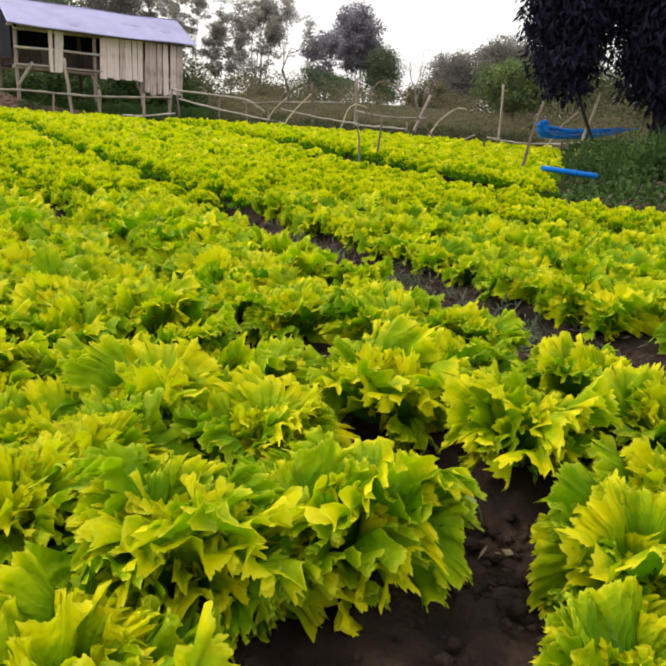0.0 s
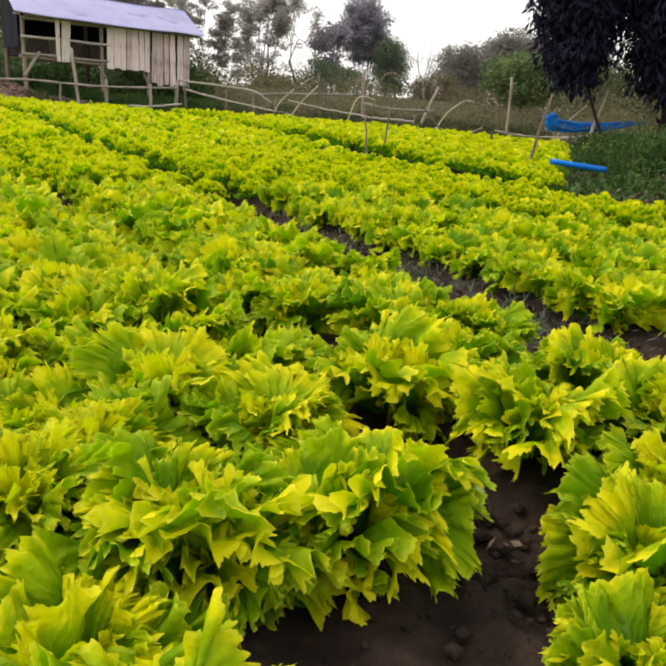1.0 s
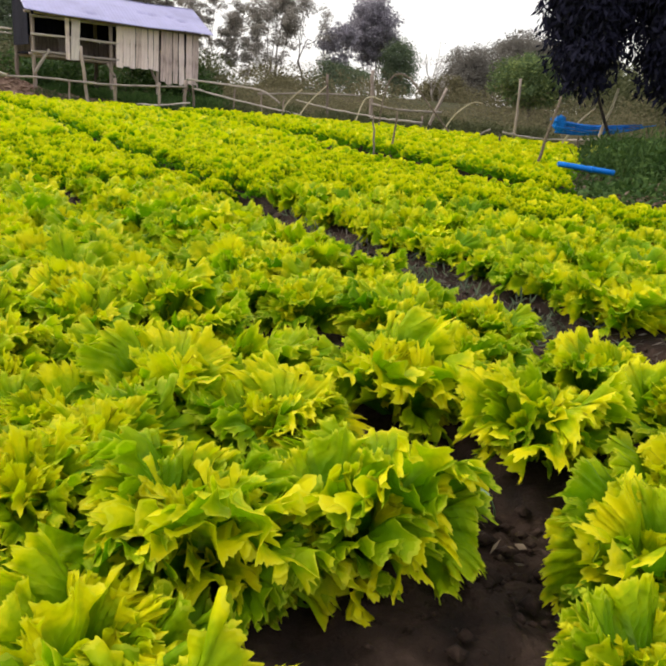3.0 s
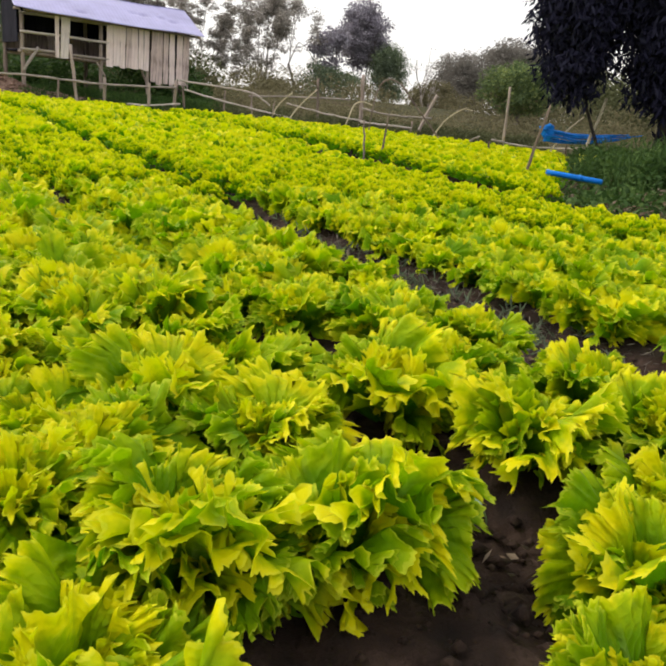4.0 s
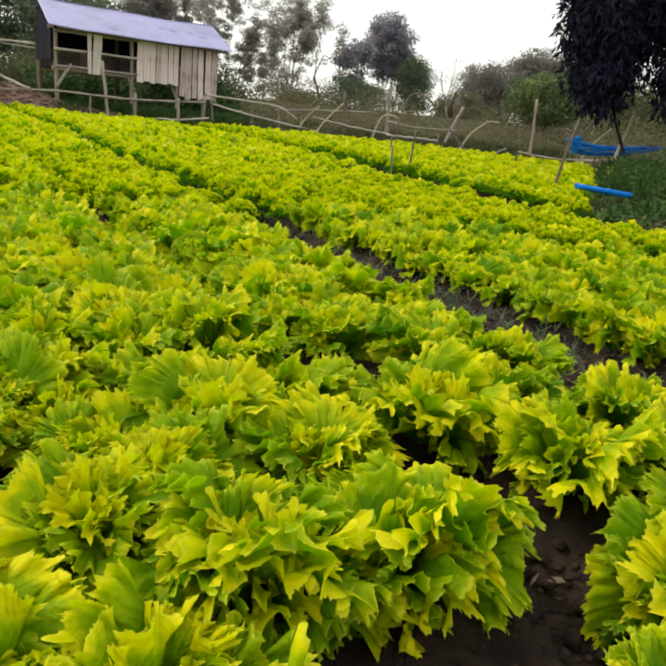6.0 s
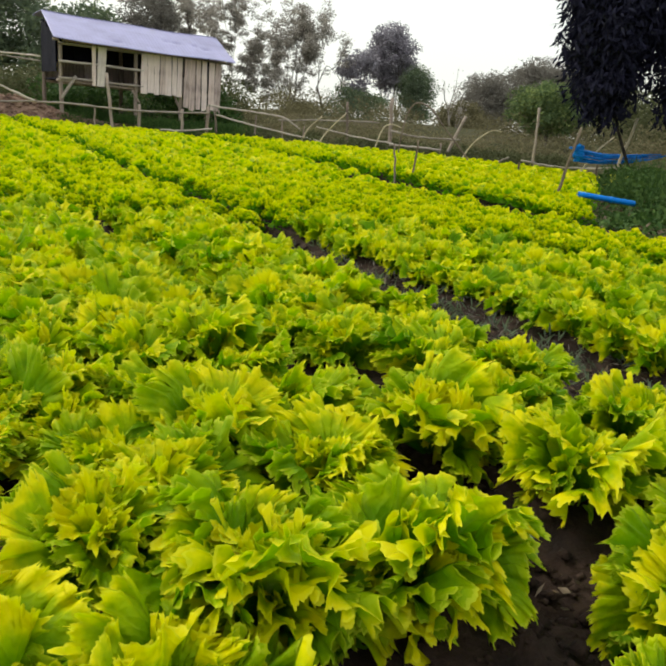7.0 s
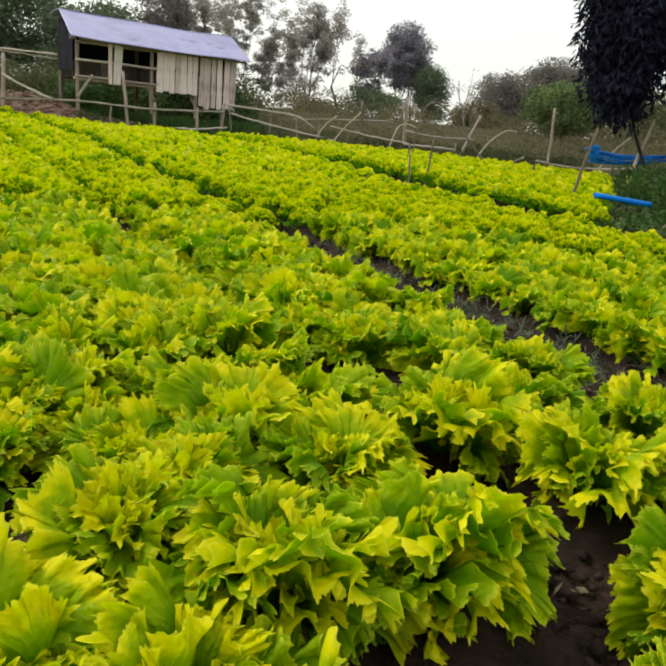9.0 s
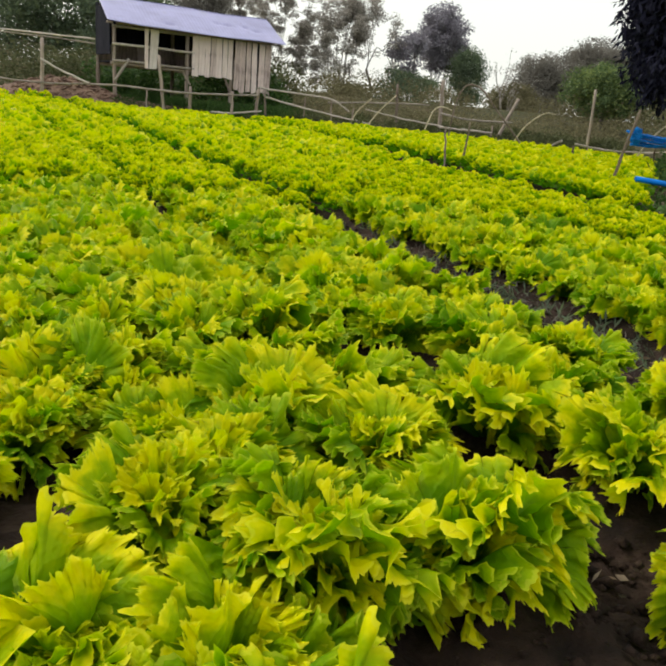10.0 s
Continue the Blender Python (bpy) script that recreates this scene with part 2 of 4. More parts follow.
# ---------------------------------------------------------------- mesh helpers
def mesh_from(name, verts, faces, material, uvs=None, smooth=True):
    me = bpy.data.meshes.new(name)
    verts, faces = np.asarray(verts, np.float32), np.asarray(faces, np.int32)
    n, per = faces.shape
    me.vertices.add(len(verts))
    me.vertices.foreach_set("co", verts.ravel())
    me.loops.add(n * per)
    me.loops.foreach_set("vertex_index", faces.ravel())
    me.polygons.add(n)
    me.polygons.foreach_set("loop_start", np.arange(0, n * per, per, dtype=np.int32))
    me.polygons.foreach_set("use_smooth", np.full(n, smooth))
    if uvs is not None:
        layer = me.uv_layers.new(name="UVMap")
        layer.data.foreach_set("uv", np.asarray(uvs, np.float32)[faces.ravel()].ravel())
    me.update(calc_edges=True)
    me.validate()
    me.materials.append(material)
    return me


def part(name, data, parent=None, label=""):
    """Links a mesh, or a bmesh already turned into one, under a thing."""
    ob = new(name, data)
    ob.parent = parent
    return tagged(ob, label)


def empty(name, m):
    ob = new(name)
    ob.empty_display_size = 0.1
    ob.matrix_world = m
    return ob


def from_bm(name, bm, material, smooth=False):
    me = bpy.data.meshes.new(name)
    for f in bm.faces:
        f.smooth = smooth
    bm.to_mesh(me)
    bm.free()
    me.materials.append(material)
    return me


def tube_arrays(points, radii, sides=7):
    """A tapered tube along points, with closed ends: verts and quads."""
    pts = [Vector(p) for p in points]
    verts, faces = [], []
    side = None
    for n, p in enumerate(pts):
        way = (pts[min(n + 1, len(pts) - 1)] - pts[max(n - 1, 0)]).normalized()
        if side is None:
            side = way.orthogonal().normalized()
        side = (side - way * side.dot(way)).normalized()
        up = way.cross(side)
        for k in range(sides):
            a = 2 * math.pi * k / sides
            verts.append(p + (side * math.cos(a) + up * math.sin(a)) * radii[n])
    for n in range(len(pts) - 1):
        for k in range(sides):
            a, b = n * sides + k, n * sides + (k + 1) % sides
            faces.append((a, b, b + sides, a + sides))
    for ring, turn in ((0, -1), (len(pts) - 1, 1)):
        c = len(verts)
        verts.append(pts[ring])
        for k in range(0, sides):
            a, b = ring * sides + k, ring * sides + (k + 1) % sides
            faces.append((a, b, c, c) if turn > 0 else (b, a, c, c))
    return np.array([tuple(v) for v in verts]), faces


def tube_mesh(name, points, radii, material, sides=7):
    verts, faces = tube_arrays(points, radii, sides)
    me = bpy.data.meshes.new(name)
    me.from_pydata([tuple(v) for v in verts], [], [f[:3] if f[2] == f[3] else f for f in faces])
    for p in me.polygons:
        p.use_smooth = True
    me.materials.append(material)
    return me


def wobbly(a, b, steps, amount, rng, bow=(0, 0, 0)):
    """Points from a to b, bent like a cut branch."""
    a, b, bow = Vector(a), Vector(b), Vector(bow)
    out = []
    for n in range(steps + 1):
        q = n / steps
        p = a.lerp(b, q) + bow * math.sin(math.pi * q)
        if 0 < n < steps:
            p += Vector([rng.uniform(-amount, amount) for _ in range(3)])
        out.append(p)
    return out


def curve_through(points, per=5):
    """Catmull-Rom through the points."""
    pts = [Vector(p) for p in points]
    pts = [pts[0] * 2 - pts[1]] + pts + [pts[-1] * 2 - pts[-2]]
    out = []
    for n in range(1, len(pts) - 2):
        for k in range(per):
            t = k / per
            p0, p1, p2, p3 = pts[n - 1:n + 3]
            out.append(0.5 * (2 * p1 + (p2 - p0) * t + (2 * p0 - 5 * p1 + 4 * p2 - p3) * t * t + (3 * p1 - p0 - 3 * p2 + p3) * t ** 3))
    return out + [pts[-2]]


def board_mesh(name, length, width, thick, material, rng, taper=0.0):
    """An upright sawn board, its foot at the origin, with uneven edges and a slight bend."""
    bm = bmesh.new()
    rows = 6
    rings = []
    for n in range(rows + 1):
        z = length * n / rows
        w0 = width / 2 * (1 - taper * (1 - n / rows)) + rng.uniform(-0.05, 0.05) * width
        off, lean = rng.uniform(-0.02, 0.02) * width, rng.uniform(-0.15, 0.15) * thick
        rings.append([bm.verts.new((x + off, y + lean, z + (rng.uniform(-.012, .012) if n in (0, rows) else 0)))
                      for x, y in ((-w0, -thick / 2), (w0, -thick / 2), (w0, thick / 2), (-w0, thick / 2))])
    for a, b in zip(rings, rings[1:]):
        for k in range(4):
            bm.faces.new((a[k], a[(k + 1) % 4], b[(k + 1) % 4], b[k]))
    bm.faces.new(rings[0][::-1])
    bm.faces.new(rings[-1])
    bmesh.ops.bevel(bm, geom=[e for e in bm.edges if e.calc_face_angle(0) > 1.2], offset=thick * 0.12, segments=1, affect="EDGES")
    return from_bm(name, bm, material)


# ---------------------------------------------------------------- lie of the land
ROW_N = Vector((0.829, 0.559))   # across the beds
ROW_T = Vector((-0.559, 0.829))  # along the beds
BEDS = ((-9.0, 0.84), (1.02, 1.80), (2.28, 5.05), (6.12, 13.5))
FIELD_END = 17.7


def ease(a, b, v):
    q = np.clip((np.asarray(v, float) - a) / (b - a), 0, 1)
    return q * q * (3 - 2 * q)


def right_end(y):
    return 2.30 + (y - 8.0) * 0.30


def land(x, y):
    """Height of the ground, without its clods."""
    x, y = np.asarray(x, float), np.asarray(y, float)
    z = 0.15 * ease(7.5, 13.5, y) + 0.03 * ease(13, 18, y) + 0.26 * ease(17.7, 19.2, y)
    z = z - 0.06 * ease(10, 17, y) * (ease(-3, -7, x) + ease(1.5, 4, x)) * ease(18.6, 17.6, y)
    d = x * ROW_N.x + y * ROW_N.y
    inside = ease(FIELD_END + 0.3, FIELD_END - 0.2, y) * ease(-1.5, 0.0, y + 1)
    for a, b in BEDS:
        z = z + 0.055 * inside * ease(a - 0.06, a + 0.12, d) * ease(b + 0.06, b - 0.12, d)
    z = z + 0.60 * np.exp(-((x + 9.9) / 1.7) ** 2 - ((y - 18.5) / 0.75) ** 2)
    z = z + 0.15 * ease(0.2, 1.8, x - right_end(y)) * ease(6.5, 8.5, y)
    return z + 1.15 * ease(21, 44, y) * ease(24, 12, x) + 0.5 * ease(46, 75, y)


def height(x, y):
    return float(land(x, y))


def graded(marks):
    """Values with a step that changes from mark to mark."""
    out = []
    for (a, step), (b, _) in zip(marks, marks[1:]):
        out += list(np.arange(a, b - 1e-6, step))
    return np.array(out + [marks[-1][0]])


def build_ground():
    xs = graded([(-400, 80), (-80, 8), (-24, 1.0), (-10, 0.25), (-2.2, 0.05), (-1.2, 0.028), (1.5, 0.05), (2.8, 0.25), (9, 1.0), (24, 8), (80, 80), (400, 1)])
    ys = graded([(-400, 80), (-80, 12), (-8, 1.0), (0.2, 0.05), (0.6, 0.028), (2.7, 0.05), (5.0, 0.12), (11, 0.3), (20, 1.0), (40, 10), (100, 80), (900, 1)])
    gx, gy = np.meshgrid(xs, ys)
    z = land(gx, gy)
    near = ((gx > -3) & (gx < 4) & (gy > -0.5) & (gy < 9))
    flat = np.argwhere(near)
    for r, c in flat:
        p = Vector((gx[r, c], gy[r, c], 0))
        z[r, c] += 0.030 * noise.noise(p * 5.5) + 0.022 * noise.noise(p * 14) + 0.010 * noise.noise(p * 37)
    cols = len(xs)
    idx = np.arange(z.size).reshape(z.shape)
    quads = np.stack([idx[:-1, :-1], idx[:-1, 1:], idx[1:, 1:], idx[1:, :-1]], -1).reshape(-1, 4)
    me = mesh_from("ground", np.stack([gx, gy, z], -1).reshape(-1, 3), quads, SOIL)
    me.materials.append(EARTH)
    cx, cy = gx[:-1, :-1].ravel(), gy[:-1, :-1].ravel()
    wild = (cy > 17.9) | ((cx > right_end(cy) + 0.4) & (cy > 7.2)) | (np.abs(cx) > 24) | (cy < -8)
    wild &= ~((cx > -11.5) & (cx < -8.0) & (cy < 19.6) & (cy > 17))
    heap = np.hypot((cx + 9.7) / 2.7, (cy - 18.4) / 1.1) < 1
    me.materials.append(DRYEARTH)
    me.polygons.foreach_set("material_index", np.where(heap, 2, wild.astype(np.int32)).astype(np.int32))
    tagged(new("ground", me), "dark damp soil with raised beds, rough grass beyond", "ground", kind="structure")


build_ground()


# ---------------------------------------------------------------- lettuce
def leaf_arrays(nr, nt, seed, length, spread, rise, droop, ruffle, cup=0.1):
    """One frilled leaf: base at the origin, growing towards +x and up. Verts, quads, uv (base to rim, side to side).
    The blade is smooth; its margin buckles into folds, ruffles and a fine frill, each nearer the rim than the last."""
    rng = np.random.default_rng(seed)
    q, s = np.meshgrid(1 - np.linspace(1, 0, nr + 1) ** (2.0 if nr > 4 else 1.7 if nr > 2 else 1.2), np.linspace(-1, 1, nt + 1), indexing="ij")

    def phase():
        return rng.uniform(0, 6.28)

    w = s + 0.05 * np.sin(4.1 * s + phase()) + 0.025 * np.sin(9.3 * s + phase()) + 0.012 * np.sin(21 * s + phase())

    wander = np.zeros_like(q)
    for n in range(6):
        a, f = phase(), rng.uniform(3.5, 9)
        wander = wander + np.sin(f * (q * np.cos(a * 1.3) + 1.2 * q * s * np.sin(a)) + phase()) / 6 ** 0.5

    def wave(periods, slope=0.0):
        """An uneven wave along the rim, its turn and its strength."""
        periods = min(periods, nt / 4.2)
        turn = periods * np.pi * w + slope * q + min(1.5, 0.16 * periods) * wander + phase()
        much = 0.85 + 0.35 * np.sin(periods * 0.9 * w + phase()) + 0.25 * np.sin(periods * 1.7 * w + phase())
        return turn, np.clip(much, 0.15, 1.5)

    side = np.clip(np.abs(s) * 1.25 - 0.30, 0, 1) * np.clip(q * 1.4 - 0.2, 0, 1)
    reach = np.maximum(q, 0.88 * side + 0.12 * q)

    def from_inside(start, power=1.4):
        return np.clip((reach - start) / (1 - start), 0, 1) ** power

    lobe_t, lobe_m = wave(rng.uniform(3.0, 4.2))
    rim = 0.92 - 0.07 * s ** 2 - 0.16 * s ** 6 + 0.050 * lobe_m * np.sin(lobe_t) * q ** 4
    ang = s * spread * (0.24 + 0.76 * q ** 1.15)
    lift, slide, pull = np.zeros_like(q), np.zeros_like(q), np.zeros_like(q)
    frills = ((rng.uniform(1.8, 3.0), 0.08, 0.100, 0.0, 0.0, 1.5), (rng.uniform(4.2, 6.0), 0.50, 0.060, 0.022, 0.016, 1.2),
              (rng.uniform(9.0, 12.0), 0.68, 0.062, 0.046, 0.022, 0.8), (rng.uniform(19, 23), 0.82, 0.054, 0.032, 0.018, 0.4))
    for periods, start, up, swing, back, slope in frills:
        turn, much = wave(periods, rng.uniform(-slope, slope))
        e = from_inside(start) * much * ruffle
        lift = lift + up * e * np.sin(turn)
        slide = slide - swing * e * np.sin(2 * turn)
        pull = pull - back * e * (0.5 + 0.5 * np.sin(turn + 1.2))
    if nt > 80:
        turn, much = wave(rng.uniform(38, 44))
        rim = rim + 0.050 * much * (np.abs(np.sin(0.5 * turn)) - 0.4) * q ** 12
        lift = lift + 0.018 * from_inside(0.88) * much * np.cos(turn)
    along, across = q * rim * np.cos(ang), q * rim * np.sin(ang) + 0.06 * s * (1 - q)
    blister = np.zeros_like(q)
    for n in range(7):
        a, f = phase(), rng.uniform(7, 16)
        blister = blister + np.sin(f * (along * np.cos(a) + across * np.sin(a)) + phase()) / 7 ** 0.5
    lift = lift + cup * across ** 2 * 2 - 0.08 * from_inside(0.55, 2.0) + 0.016 * blister * np.clip(q * 1.6 - 0.15, 0, 1)
    along, across = along + pull, across + slide
    g = np.linspace(0, 1.25, 50)
    bend = rise - droop * g ** 2.0
    cx = np.concatenate([[0], np.cumsum(np.cos(bend[:-1]) * (g[1] - g[0]))])
    cz = np.concatenate([[0], np.cumsum(np.sin(bend[:-1]) * (g[1] - g[0]))])
    a = np.clip(along, 0, 1.25)
    bx, bz, ba = np.interp(a, g, cx), np.interp(a, g, cz), np.interp(a, g, bend)
    v = np.stack([bx - lift * np.sin(ba), across, bz + lift * np.cos(ba)], -1).reshape(-1, 3) * length
    idx = np.arange(q.size).reshape(q.shape)
    quads = np.stack([idx[:-1, :-1], idx[:-1, 1:], idx[1:, 1:], idx[1:, :-1]], -1).reshape(-1, 4)
    uv = np.stack([q, s * 0.5 + 0.5], -1).reshape(-1, 2)
    return v, quads, uv


RANKS = 4  # heart, inner, middle, outer


def leaf_kind(rank, nr, nt, seed):
    rng = np.random.default_rng(seed * 7 + rank)
    length = (0.100, 0.146, 0.176, 0.182)[rank] * rng.uniform(0.92, 1.1)
    rise = radians((85, 80, 73, 58)[rank] + rng.uniform(-9, 9))
    droop = radians((30, 52, 74, 72)[rank] + rng.uniform(-14, 14))
    spread = radians((66, 64, 62, 58)[rank] + rng.uniform(-6, 8))
    v, f, u = leaf_arrays(nr, nt, seed * 31 + rank, length, spread, rise, droop, (1.25, 1.15, 1.0, 0.95)[rank] * (1.15 if nt < 50 else 1.0), (0.25, 0.12, -0.03, -0.08)[rank])
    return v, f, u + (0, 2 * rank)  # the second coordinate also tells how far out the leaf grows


def rosette(counts, rng):
    """Rank, turn and tilt of each leaf of a head, by the golden angle."""
    out, n = [], 0
    for rank, count in enumerate(counts):
        for _ in range(count):
            out.append((rank, n * 2.39996 + rng.uniform(-0.6, 0.6), rng.uniform(-0.7, 0.7), rng.uniform(0.60, 1.04),
                        (0.004, 0.012, 0.022, 0.028)[rank], int(rng.integers(0, 4))))
            n += 1
    return out


def leaf_matrix(turn, tilt, size, off):
    return Matrix.Rotation(turn, 4, "Z") @ Matrix.Translation((off, 0, 0)) @ Matrix.Rotation(tilt, 4, "X") @ Matrix.Diagonal((size, size, size, 1))


def dome_head(petals, seed, nr, nt):
    """A head seen from afar: a low dome of short frilled leaf ends."""
    rng = np.random.default_rng(seed)
    vs, fs, us, n = [], [], [], 0
    for k in range(petals):
        out = math.sqrt((k + (0.5 if petals > 20 else 0.05)) / petals)
        v, f, u = leaf_arrays(nr, nt, seed * 13 + k % 7, rng.uniform(0.055, 0.085) * math.sqrt(22 / petals), radians(66), radians(80 - 40 * out + rng.uniform(-12, 12)), radians(35), 1.8 if petals > 20 else 0.5)
        turn = k * 2.39996 + rng.uniform(-0.4, 0.4)
        m = np.array(Matrix.Rotation(turn, 4, "Z") @ Matrix.Rotation(rng.uniform(-0.5, 0.5), 4, "X"))
        at = (0.125 * out * math.cos(turn), 0.125 * out * math.sin(turn), 0.130 - 0.105 * out ** 2.2 + rng.uniform(-0.015, 0.015))
        vs.append(v @ m[:3, :3].T + at)
        fs.append(f + n)
        # tops shifted bright yellow, low outer petals dark green for the shaded sides
        us.append(u * (0.45, 1.0) + (2.0, 0.0) + ((0.30, 6.0) if out > (0.76 if petals > 20 else 0.9) else (0.49, 2.0) if out > (0.58 if petals > 20 else 0.75) else (0.52, 0.0)))
        n += len(v)
    return np.concatenate(vs), np.concatenate(fs), np.concatenate(us)


def plant_places():
    """Where the heads stand: hand-set ones close by, rows in the beds beyond."""
    rng = np.random.default_rng(11)
    places = [(0.045, 1.03, 1.48), (-0.20, 0.92, 1.45), (-0.28, 0.66, 1.08), (0.565, 1.04, 1.28), (0.46, 0.75, 1.05), (0.45, 1.48, 1.38),
              (0.15, 1.72, 1.45), (0.46, 2.20, 1.3), (0.16, 2.14, 1.35), (-0.25, 1.74, 1.25), (-0.13, 1.36, 1.35), (0.70, 1.82, 1.25),
              (0.80, 1.56, 1.25), (-0.42, 1.47, 1.3), (-0.49, 1.01, 1.2), (0.68, 1.24, 1.2), (-0.43, 1.16, 1.3)]
    taken = [(x, y) for x, y, _ in places]
    for a, b in BEDS:
        rows = max(2, round((b - a - 0.06) / 0.245))
        for r in range(rows):
            d = a + 0.14 + (b - a - 0.28) * r / (rows - 1)
            for s in np.arange(-14, 26, 0.235):
                p = ROW_N * (d + rng.normal(0, 0.03)) + ROW_T * (s + rng.normal(0, 0.035) + 0.11 * (r % 2))
                x, y, size = p.x, p.y, rng.uniform(1.02, 1.34) if b < 1 else rng.uniform(0.92, 1.28)
                gone = rng.random() < 0.012
                if gone or y < 0.45 or y > FIELD_END or x < -0.66 * y - 0.9 or x > 0.57 * y + 0.7:
                    continue
                if b > 6 and a > 5 and x > right_end(y) or (math.hypot(x, y) < 0.42):
                    continue
                if -0.12 < x < 0.30 and y < 0.95 or math.hypot(x + 0.70, y - 0.94) < 0.16:
                    continue
                if y < 2.8 and min(math.hypot(x - tx, y - ty) for tx, ty in taken) < 0.205:
                    continue
                places.append((x, y, size))
    # where the paths close up further off
    for d, first in ((0.95, 2.55), (1.95, 4.6), (2.10, 5.3), (5.30, 11.5), (5.58, 11.0), (5.86, 11.5)):
        for s in np.arange(-4, 26, 0.25):
            p = ROW_N * (d + rng.normal(0, 0.04)) + ROW_T * (s + rng.normal(0, 0.05))
            if first < p.y < FIELD_END and -0.66 * p.y - 0.9 < p.x < 0.57 * p.y + 0.7 and rng.random() > 0.08:
                places.append((p.x, p.y, rng.uniform(0.8, 1.0)))
    return sorted(places, key=lambda p: math.hypot(p[0], p[1]))


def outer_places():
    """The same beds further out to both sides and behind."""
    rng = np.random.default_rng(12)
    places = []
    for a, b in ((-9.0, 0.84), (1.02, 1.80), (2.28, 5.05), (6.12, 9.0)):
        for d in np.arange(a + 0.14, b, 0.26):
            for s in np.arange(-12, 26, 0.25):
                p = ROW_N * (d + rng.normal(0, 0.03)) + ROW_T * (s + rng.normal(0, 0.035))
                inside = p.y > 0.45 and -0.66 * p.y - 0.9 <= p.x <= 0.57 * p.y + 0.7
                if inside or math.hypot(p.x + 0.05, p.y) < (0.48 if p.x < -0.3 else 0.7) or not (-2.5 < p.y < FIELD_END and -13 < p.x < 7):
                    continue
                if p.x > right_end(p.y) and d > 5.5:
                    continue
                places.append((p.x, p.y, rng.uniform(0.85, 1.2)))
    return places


EXTRA_HEADS = ((-0.46, 0.60, 0.9),)
HEAD_TAGS = dict(label="yellow-green frilly leaf lettuce growing in a soil bed", category="lettuce", group="lettuces in the beds")


def build_lettuces():
    places = plant_places()
    rng = np.random.default_rng(5)
    def pool_of(nr, nt, seed, yellow_lift):
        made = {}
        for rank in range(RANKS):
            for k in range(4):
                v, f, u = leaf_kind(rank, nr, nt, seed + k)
                made[rank, k] = mesh_from("leaf", v, f, LETTUCE, u * (1 - yellow_lift, 1) + (yellow_lift, 0))
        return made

    # farther heads are brightened in the leaf colour itself, shifted towards the yellow rim
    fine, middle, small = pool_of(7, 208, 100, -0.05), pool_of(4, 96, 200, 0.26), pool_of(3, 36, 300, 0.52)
    far = [dome_head(60, 400 + k, 1, 10) for k in range(6)]
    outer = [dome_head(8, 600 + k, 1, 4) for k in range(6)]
    farthest = [dome_head(23, 500 + k, 1, 4) for k in range(6)]
    heaps = {}
    inner = len(places)
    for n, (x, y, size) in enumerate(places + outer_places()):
        near = math.hypot(x, y)
        turn = rng.uniform(0, 360)
        m = pose(x, y, height(x, y) - 0.006, rng.uniform(-12, 12), rng.uniform(-12, 12), turn) @ Matrix.Diagonal((size * 1.17, size * 1.17, size * 1.20 * rng.uniform(0.92, 1.08), 1))
        if n < 300:
            head = empty("lettuce", m)
            tagged(head, **HEAD_TAGS)
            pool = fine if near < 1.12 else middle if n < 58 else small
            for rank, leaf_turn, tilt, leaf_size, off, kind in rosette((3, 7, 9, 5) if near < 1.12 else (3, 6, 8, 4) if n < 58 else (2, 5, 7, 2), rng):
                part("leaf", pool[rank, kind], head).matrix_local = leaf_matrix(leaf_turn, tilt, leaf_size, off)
        else:
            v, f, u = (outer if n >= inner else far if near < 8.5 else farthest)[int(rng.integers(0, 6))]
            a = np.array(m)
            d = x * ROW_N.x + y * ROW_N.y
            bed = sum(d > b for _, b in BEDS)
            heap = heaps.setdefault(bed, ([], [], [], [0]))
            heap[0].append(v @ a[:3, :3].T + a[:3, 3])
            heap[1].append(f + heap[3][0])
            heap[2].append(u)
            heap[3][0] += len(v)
    # a few more heads that close the near corner of the bed
    rng = np.random.default_rng(77)
    for x, y, size in EXTRA_HEADS:
        head = empty("lettuce", pose(x, y, height(x, y) - 0.006, rng.uniform(-12, 12), rng.uniform(-12, 12), rng.uniform(0, 360)) @ Matrix.Scale(size * 1.12, 4))
        tagged(head, **HEAD_TAGS)
        for rank, leaf_turn, tilt, leaf_size, off, kind in rosette((3, 6, 8, 6), rng):
            part("leaf", fine[rank, kind], head).matrix_local = leaf_matrix(leaf_turn, tilt, leaf_size, off)
    for bed, (v, f, u, _) in sorted(heaps.items()):
        me = mesh_from("lettuce_bed", np.concatenate(v), np.concatenate(f), LETTUCE, np.concatenate(u), smooth=False)
        tagged(new("lettuce_bed", me), "dense bed of yellow-green frilly leaf lettuces", "lettuce bed", kind="stuff")


build_lettuces()


# ---------------------------------------------------------------- hut on stilts
HUT = Matrix.Translation((-8.3, 18.5, 0)) @ Matrix.Rotation(math.atan2(0.626, 0.78), 4, "Z")


